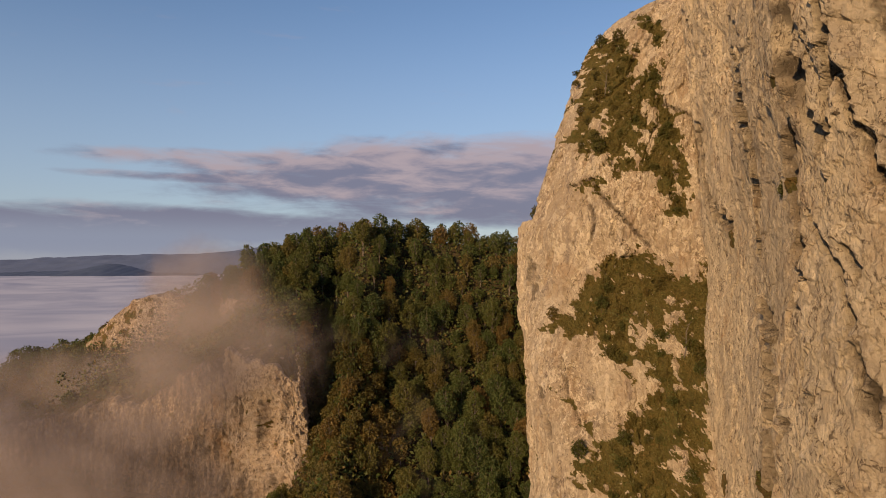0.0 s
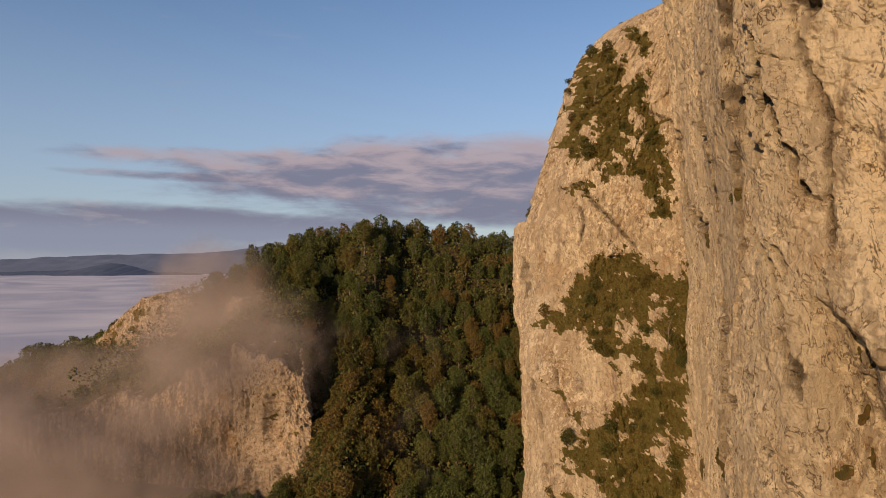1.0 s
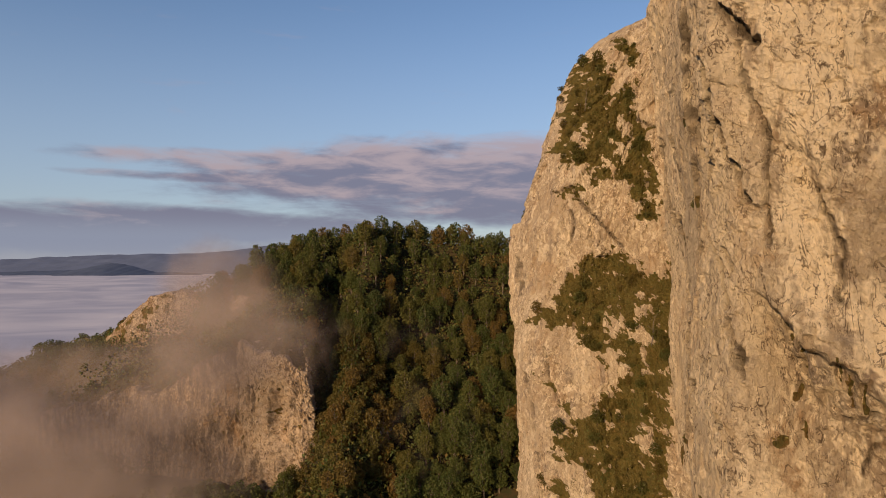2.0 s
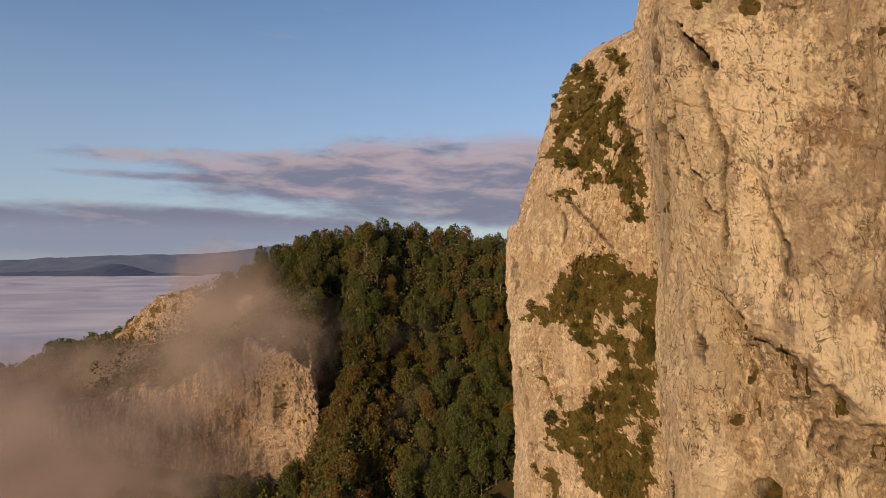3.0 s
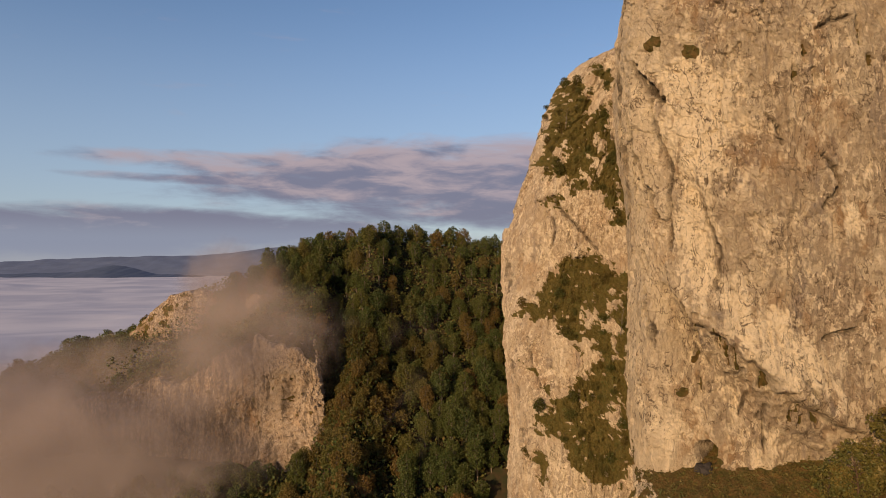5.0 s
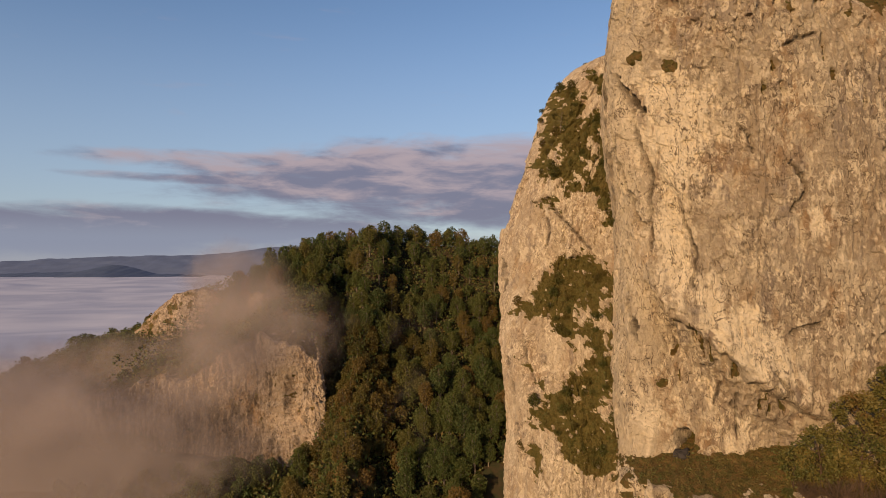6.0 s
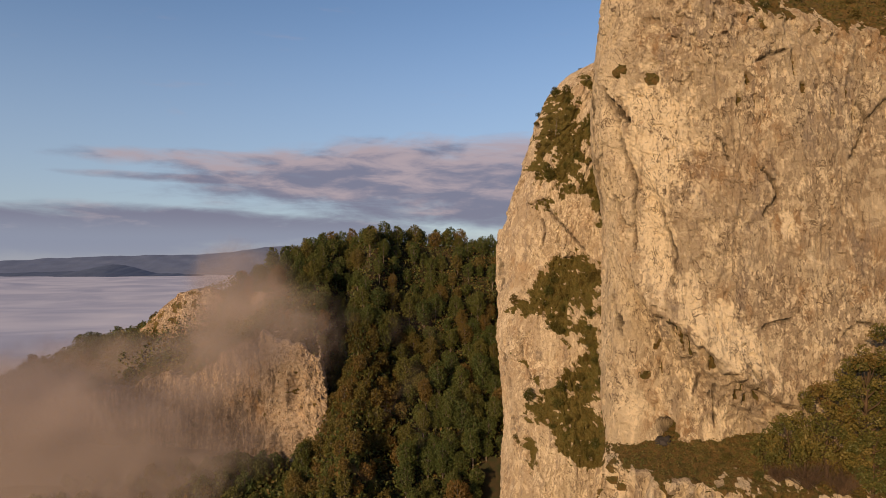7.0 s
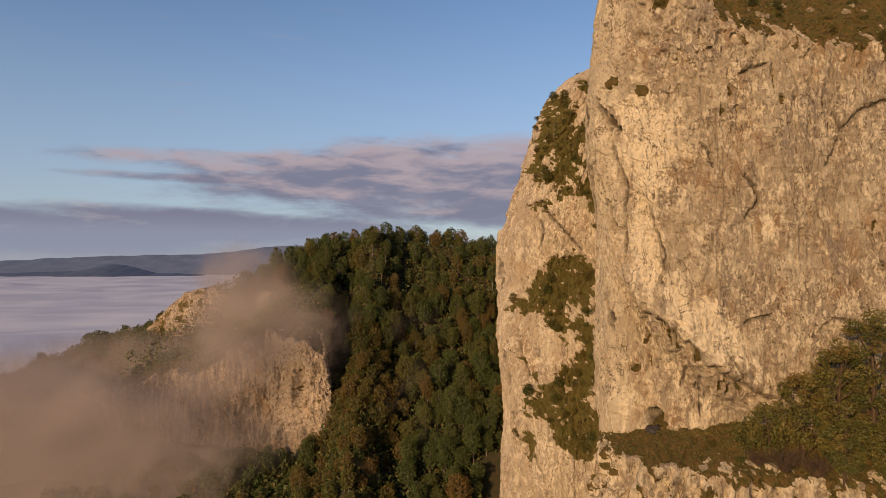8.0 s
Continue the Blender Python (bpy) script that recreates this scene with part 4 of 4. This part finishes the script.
tagged(under, "brown and olive undergrowth covering the forest floor", "undergrowth", kind="stuff")
join_woods("crown", WOODS, "far_woods")
join_woods("trunk", BARK, "far_woods_trunks")

# ---- shrubs and grass on the rock ----


def facing(P):
    n = np.cross(np.gradient(P, axis=1), np.gradient(P, axis=0))
    return n / (np.linalg.norm(n, axis=2)[:, :, None] + 1e-9)


def green_places(P, green, count, least=0.5, keep=None):
    """Random places on the green of a wall, with the way the wall faces there."""
    ok = np.argwhere(green[:-1, :-1] > least)
    if keep is not None:
        ok = ok[keep(P[ok[:, 0], ok[:, 1]])]
    pick = ok[rng.integers(0, len(ok), count)]
    i, j = pick[:, 0], pick[:, 1]
    u, v = rng.random((count, 1)), rng.random((count, 1))
    at = P[i, j] + u * (P[i, j + 1] - P[i, j]) + v * (P[i + 1, j] - P[i, j])
    n = facing(P)[i, j]
    n = np.where((n[:, 1:2] > 0) & (np.abs(n[:, 1:2]) > np.abs(n[:, 0:1])), -n, n)
    return at, n


def tufts(P, green, count, size, label, keep=None):
    at, n = green_places(P, green, count, 0.6, keep)
    lift = n * 0.15 + np.array([0, 0, 0.12])
    ob = part("grass_tufts", poly_mesh("grass_tufts", *leaves(at + lift * rng.random((count, 1)), n * 0.7 + np.array([0, 0, 0.3]), size, 0.8), tint=np.repeat(np.clip(0.5 + 1.1 * fbm(at[:, 0] / 3, at[:, 2] / 3, 95, 3) + 0.15 * rng.normal(size=count), 0, 1), 4)), GRASS)
    tagged(ob, label, "grass", kind="stuff")


tufts(far_P, far_green, 42000, 0.25, "dry autumn grass and low herbs on the ledges of the buttress")
tufts(near_P, near_green, 14000, 0.2, "brown dry grass on the slope above the wall")
tufts(foot_P, foot_green, 26000, 0.17, "brown and olive grass on the ledge below the wall", lambda p: p[:, 2] > 70)
tufts(left_P, left_green, 9000, 0.5, "brown herbs on the steps of the misty cliff")

SHRUB_LABELS = ["low olive green shrub rooted in the rock", "rounded shrub with brownish autumn leaves on a rock ledge", "upright dark green shrub on a limestone ledge"]
bushes = [tree(2.2, 1.15, 420, 0.24, "shrub", 0.1), tree(1.6, 1.2, 380, 0.22, "shrub", 0.08), tree(3.2, 1.1, 520, 0.24, "shrub", 0.12)]
placed = [False] * 3


def put_shrub(x, y, z, s, k, group):
    m = pose(x, y, z, 0, 0, rng.uniform(0, 360)) @ Matrix.Scale(s, 4)
    if placed[k]:
        ob = copy_thing(bushes[k], m)
        ob.matrix_basis = m
        ob["group"] = group
    else:
        placed[k] = True
        bushes[k].matrix_basis = m
        tagged(bushes[k], SHRUB_LABELS[k], "shrub", group)


def shrubs(P, green, count, gap, small, large, group, keep=None):
    at, n = green_places(P, green, count * 12, 0.8, keep)
    done = []
    for p in at:
        if all(np.linalg.norm(p - q) > gap for q in done):
            done.append(p)
            put_shrub(p[0], p[1], p[2] - 0.25, rng.uniform(small, large), int(rng.integers(0, 3)), group)
            if len(done) == count:
                break


shrubs(far_P, far_green, 80, 1.5, 0.5, 1.1, "shrubs on the buttress", lambda p: p[:, 2] > 60)
shrubs(near_P, near_green, 16, 1.6, 0.4, 0.75, "shrubs above the wall", lambda p: (p[:, 2] < 129) & (p[:, 2] > 92) & (p[:, 1] < 60))
shrubs(foot_P, foot_green, 12, 1.8, 0.3, 0.55, "shrubs on the ledge", lambda p: (p[:, 2] > 79) & (p[:, 0] > 26))
shrubs(left_P, left_green, 40, 2.5, 0.8, 1.5, "shrubs on the misty cliff")
for x, z, y, s, k in ((36.0, 146.6, 119.5, 0.55, 1), (24.6, 109.5, 165, 1.6, 2), (28.4, 137.4, 119.5, 0.7, 1), (24.8, 132.6, 117.5, 0.7, 1)):
    put_shrub(x, y, z, s, k, "shrubs on the buttress")

# the large bushes at the foot of the wall
for x, y, z, h, w, count, label in (
        (36.2, 20.9, 80.6, 9.2, 2.6, 3800, "dense olive green bush against the foot of the wall"),
        (39.2, 20.6, 80.6, 12.2, 3.0, 5500, "tall bushy young tree with rusty tips beside the wall"),
        (31.6, 22.6, 80.9, 3.4, 1.4, 900, "small sparse yellowish bush at the foot of the wall"),
        (33.4, 21.8, 80.8, 5.2, 2.1, 2200, "yellowish green bush on the grassy ledge"),
        (38.4, 18.2, 79.9, 6.0, 2.2, 3000, "fresh green bush on the grassy ledge"),
        (42.6, 20.2, 80.6, 15.2, 3.4, 6200, "tall bushy young tree with brown leaves beside the wall"),
        (42.0, 16.8, 79.4, 6.2, 2.2, 2600, "green bush at the rim of the grassy ledge"),
        (44.0, 14.6, 77.6, 3.2, 1.5, 1300, "reddish brown bush at the rim of the ledge")):
    ob = tree(1.06 * h, w, int(1.7 * count), 0.18, "bush", 0.02, 64, (0.12, 0.30))
    ob.matrix_basis = pose(x, y, z)
    tagged(ob, label, "bush", "bushes at the foot of the wall")


def bare_bush(x, y, z, size):
    """A leafless, twiggy brown bush."""
    base = new("bare_bush")
    twigs = []
    for k in range(70):
        a, up = rng.uniform(0, 6.28), rng.uniform(0.35, 1.0)
        e = np.array([math.cos(a) * size * rng.uniform(0.3, 0.9), math.sin(a) * size * rng.uniform(0.3, 0.9), size * up])
        bend = e * 0.5 + rng.normal(size=3) * 0.12 * size
        twigs.append(tube([(0, 0, -0.2), bend, e], [0.03, 0.022, 0.008], 4))
        for _ in range(3):
            tip = e + rng.normal(size=3) * 0.25 * size
            twigs.append(tube([bend, (bend + tip) / 2 + rng.normal(size=3) * 0.05, tip], [0.018, 0.012, 0.006], 4))
    part("branchwork", poly_mesh("branchwork", *joined(twigs)), TWIG, base)
    base.matrix_basis = pose(x, y, z)
    tagged(base, "leafless reddish brown twiggy bush on the ledge", "bush", "bushes at the foot of the wall")


bare_bush(33.8, 19.8, 80.2, 2.0)
bare_bush(36.2, 18.7, 80.0, 1.9)
bare_bush(31.8, 20.8, 80.4, 1.1)

# loose and jutting rocks on the grassy slopes, and bare dead stems on the buttress
def rock(seed):
    bm = bmesh.new()
    bmesh.ops.create_icosphere(bm, subdivisions=2, radius=1.0)
    for v in bm.verts:
        c = v.co.copy()
        v.co *= 1.0 + 0.6 * noise.noise(c * 1.1 + Vector((seed, 0, 0))) + 0.3 * noise.noise(c * 3.5 + Vector((0, seed, 0)))
        v.co.z *= 0.85
    me = bpy.data.meshes.new("rock")
    bm.to_mesh(me)
    bm.free()
    me.materials.append(ROCK)
    return me


rocks = [rock(3.0), rock(11.0), rock(19.0)]


def scatter_rocks(P, green, count, small, large, group, label, keep):
    at, n = green_places(P, green, count, 0.7, keep)
    for k, p in enumerate(at):
        ob = new("rock", rocks[k % 3])
        r = rng.uniform(small, large)
        ob.matrix_basis = pose(p[0], p[1] + 0.35 * r, p[2] - 0.1 * r, rng.uniform(-25, 25), rng.uniform(-25, 25), rng.uniform(0, 360)) @ Matrix.Diagonal((r, r * rng.uniform(0.7, 1.0), r * rng.uniform(0.8, 1.3), 1))
        tagged(ob, label, "rock", group)


scatter_rocks(near_P, near_green, 18, 0.2, 0.6, "rocks above the wall", "pale limestone rock jutting from the dry grass slope", lambda p: (p[:, 2] > 121) & (p[:, 2] < 129) & (p[:, 0] > 30))
scatter_rocks(foot_P, foot_green, 24, 0.15, 0.42, "rocks on the ledge", "pale limestone rock set in the turf of the ledge", lambda p: (p[:, 2] > 77) & (p[:, 0] > 21) & (p[:, 0] < 44))
scatter_rocks(far_P, far_green, 26, 0.25, 0.6, "rocks on the buttress", "pale limestone rock among shrubs on the buttress", lambda p: p[:, 2] > 62)


# a boulder in a rock colour far darker than the walls
boulder = new("boulder", rocks[1].copy())
boulder.data.materials.clear()
boulder.data.materials.append(DARK_ROCK)
boulder.matrix_basis = pose(24.7, 29.2, 81.5, 10, 0, 40) @ Matrix.Diagonal((1.0, 0.8, 0.55, 1))
tagged(boulder, "dark boulder in a small hollow over the ledge", "rock")


def bare_stem(x, y, z, h):
    base = new("dead_tree")
    bend = rng.normal(size=2) * 0.06 * h
    path = [(0, 0, -0.3), (bend[0] * 0.5, bend[1] * 0.5, h * 0.35), (bend[0], -bend[1], h * 0.7), (bend[0] * 1.6, bend[1], h)]
    stem = part("trunk", poly_mesh("trunk", *tube(path, [0.09, 0.07, 0.05, 0.02], 6)), BARK, base)
    for k in range(6):
        f = 0.4 + 0.1 * k
        s = np.array([bend[0] * f, -bend[1] * f * 0.6, h * f])
        e = s + np.array([math.cos(k * 2.4), math.sin(k * 2.4), 0.8]) * h * 0.16
        part("branch", poly_mesh("branch", *tube([s, (s + e) / 2 + np.array([0, 0, -0.05]), e], [0.035, 0.025, 0.01], 5)), BARK, stem)
    base.matrix_basis = pose(x, y, z)
    tagged(base, "bare grey dead stem among the shrubs", "tree", "dead stems on the buttress")


for px_, pz_, h in ((27.6, 128.5, 4.2), (34.4, 86.5, 4.8), (31.5, 118.5, 3.0)):
    k = np.unravel_index(np.argmin(np.abs(far_P[:, :, 0] - px_) + np.abs(far_P[:, :, 2] - pz_)), far_P.shape[:2])
    bare_stem(far_P[k][0], far_P[k][1] - 0.2, far_P[k][2], h)

# ---- the sea of fog, the far ridges and the drifting mist ----
fx = np.concatenate([-np.geomspace(400, 4800, 50)[::-1], np.linspace(-390, 390, 30), np.geomspace(400, 4800, 40)])
fy = np.concatenate([np.linspace(330, 1200, 90), np.geomspace(1210, 4800, 80)])
FX, FY = np.meshgrid(fx, fy)
FZ = 9 + 8 * fbm(FX / 320, FY / 300, 401, 4) + 2.0 * np.abs(fbm(FX / 90, FY / 110, 402, 2))
m, n = material("fog_sea")
at = n.add("TexCoord").outputs["Object"]
f = n.noise(n.scaled(at, 0.0035, 0.0035, 0.01), 1.0, 5.0, 0.55, 0.8)
n.add("OutputMaterial", n.add("BsdfDiffuse", n.mix(n.span(f, 0.35, 0.65), (0.40, 0.415, 0.50), (0.54, 0.54, 0.60))))
fog = part("fog_sea", grid_mesh("fog_sea", np.stack([FX, FY, FZ], -1)), m)
fog.data.polygons.foreach_set("use_smooth", np.ones(len(fog.data.polygons), dtype=bool))
tagged(fog, "pale level sea of valley fog under the hills", "fog", kind="stuff")


def ridge(name, y, x0, x1, base, heights, seed, colour):
    xs = np.linspace(x0, x1, 260)
    top = base + heights(xs) + 9 * fbm(xs / 160, xs * 0, seed, 5)
    rows = np.linspace(0, 1, 14)[:, None]
    Z = -20 + (top[None] + 20) * rows ** 0.8
    Y = y - 500 * (1 - rows) + 30 * fbm(xs[None] / 130, rows * 6, seed + 9, 4)
    # aerial haze is painted in: the wooded slopes' base colour is shifted to blue
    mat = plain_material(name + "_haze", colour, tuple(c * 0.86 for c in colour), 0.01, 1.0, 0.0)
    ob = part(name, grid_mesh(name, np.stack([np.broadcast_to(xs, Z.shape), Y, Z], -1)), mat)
    ob.data.polygons.foreach_set("use_smooth", np.ones(len(ob.data.polygons), dtype=bool))
    return tagged(ob, "hazy blue wooded mountain ridge above the fog", "mountain", kind="structure")


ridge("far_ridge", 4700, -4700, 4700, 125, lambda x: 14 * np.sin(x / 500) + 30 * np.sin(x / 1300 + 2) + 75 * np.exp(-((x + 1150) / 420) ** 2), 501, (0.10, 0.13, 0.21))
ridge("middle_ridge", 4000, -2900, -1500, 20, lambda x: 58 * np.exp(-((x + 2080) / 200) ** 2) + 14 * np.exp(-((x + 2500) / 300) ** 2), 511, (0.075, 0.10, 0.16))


def mist(y, x0, x1, z0, z1, seed, thick, slope, puffs):
    """A wavy veil of mist: denser towards its own side and in a few puffs, torn by noise, fading out upwards."""
    xs, zs = np.linspace(x0, x1, 50), np.linspace(z0, z1, 36)
    X, Z = np.meshgrid(xs, zs)
    Y = y + 4 * fbm(X / 25, Z / 18, seed, 3)
    m, n = material("mist")
    at = n.add("SeparateXYZ", n.add("TexCoord").outputs["Object"])
    px, pz = at.outputs[0], at.outputs[2]
    vec = n.add("CombineXYZ", px, seed * 3.1, pz).outputs[0]
    big = n.math("SUBTRACT", n.noise(vec, 0.030, 3.0, 0.5, 0.6), 0.5)
    fine = n.math("SUBTRACT", n.noise(vec, 0.10, 6.0, 0.58, 0.8), 0.5)
    dens = n.math("ADD", n.math("MULTIPLY", px, slope[0]), slope[1])
    dens = n.math("SUBTRACT", dens, n.span(pz, 60, 86, 0.0, 1.8))
    for cx, cz, rx, rz, much in puffs:
        u = n.math("POWER", n.math("DIVIDE", n.math("SUBTRACT", px, cx), rx), 2.0)
        v = n.math("POWER", n.math("DIVIDE", n.math("SUBTRACT", pz, cz), rz), 2.0)
        dens = n.math("MAXIMUM", dens, n.math("SUBTRACT", much, n.math("ADD", u, v)))
    dens = n.math("ADD", dens, n.math("ADD", n.math("MULTIPLY", big, 1.3), n.math("MULTIPLY", fine, 1.1)))
    alpha = n.math("MULTIPLY", n.span(dens, -0.1, 1.0), thick)
    rim = n.math("MULTIPLY", n.span(pz, z1 - 1, z1 - 22), n.span(px, x1 - 1, x1 - 14))
    alpha = n.math("MULTIPLY", alpha, rim)
    white = n.add("AddShader", n.add("BsdfDiffuse", (0.205, 0.170, 0.158, 1)), n.add("BsdfTranslucent", (0.17, 0.15, 0.145, 1)))
    n.add("OutputMaterial", n.add("MixShader", alpha, n.add("BsdfTransparent"), white))
    ob = part("mist", grid_mesh("mist", np.stack([X, Y, Z], -1)), m)
    ob.data.polygons.foreach_set("use_smooth", np.ones(len(ob.data.polygons), dtype=bool))
    tagged(ob, "thin drifting veil of warm morning mist before the cliff", "mist", "veils of mist", kind="stuff")


mist(166, -150, -38, 55, 122, 604, 0.50, (-0.010, -1.0), [(-62, 92, 18, 17, 1.0), (-105, 66, 45, 12, 0.95)])
mist(137, -190, -10, 20, 108, 601, 0.50, (-0.019, -0.85), [(-53, 83, 20, 14, 1.15), (-32, 78, 14, 18, 0.3)])
mist(128, -190, -8, 20, 104, 602, 0.46, (-0.019, -0.85), [(-60, 72, 20, 14, 0.95), (-34, 86, 20, 16, 0.4)])
mist(118, -180, 13, 20, 118, 603, 0.46, (-0.020, -0.85), [(-85, 50, 30, 16, 0.8), (-20, 66, 70, 60, -0.02)])
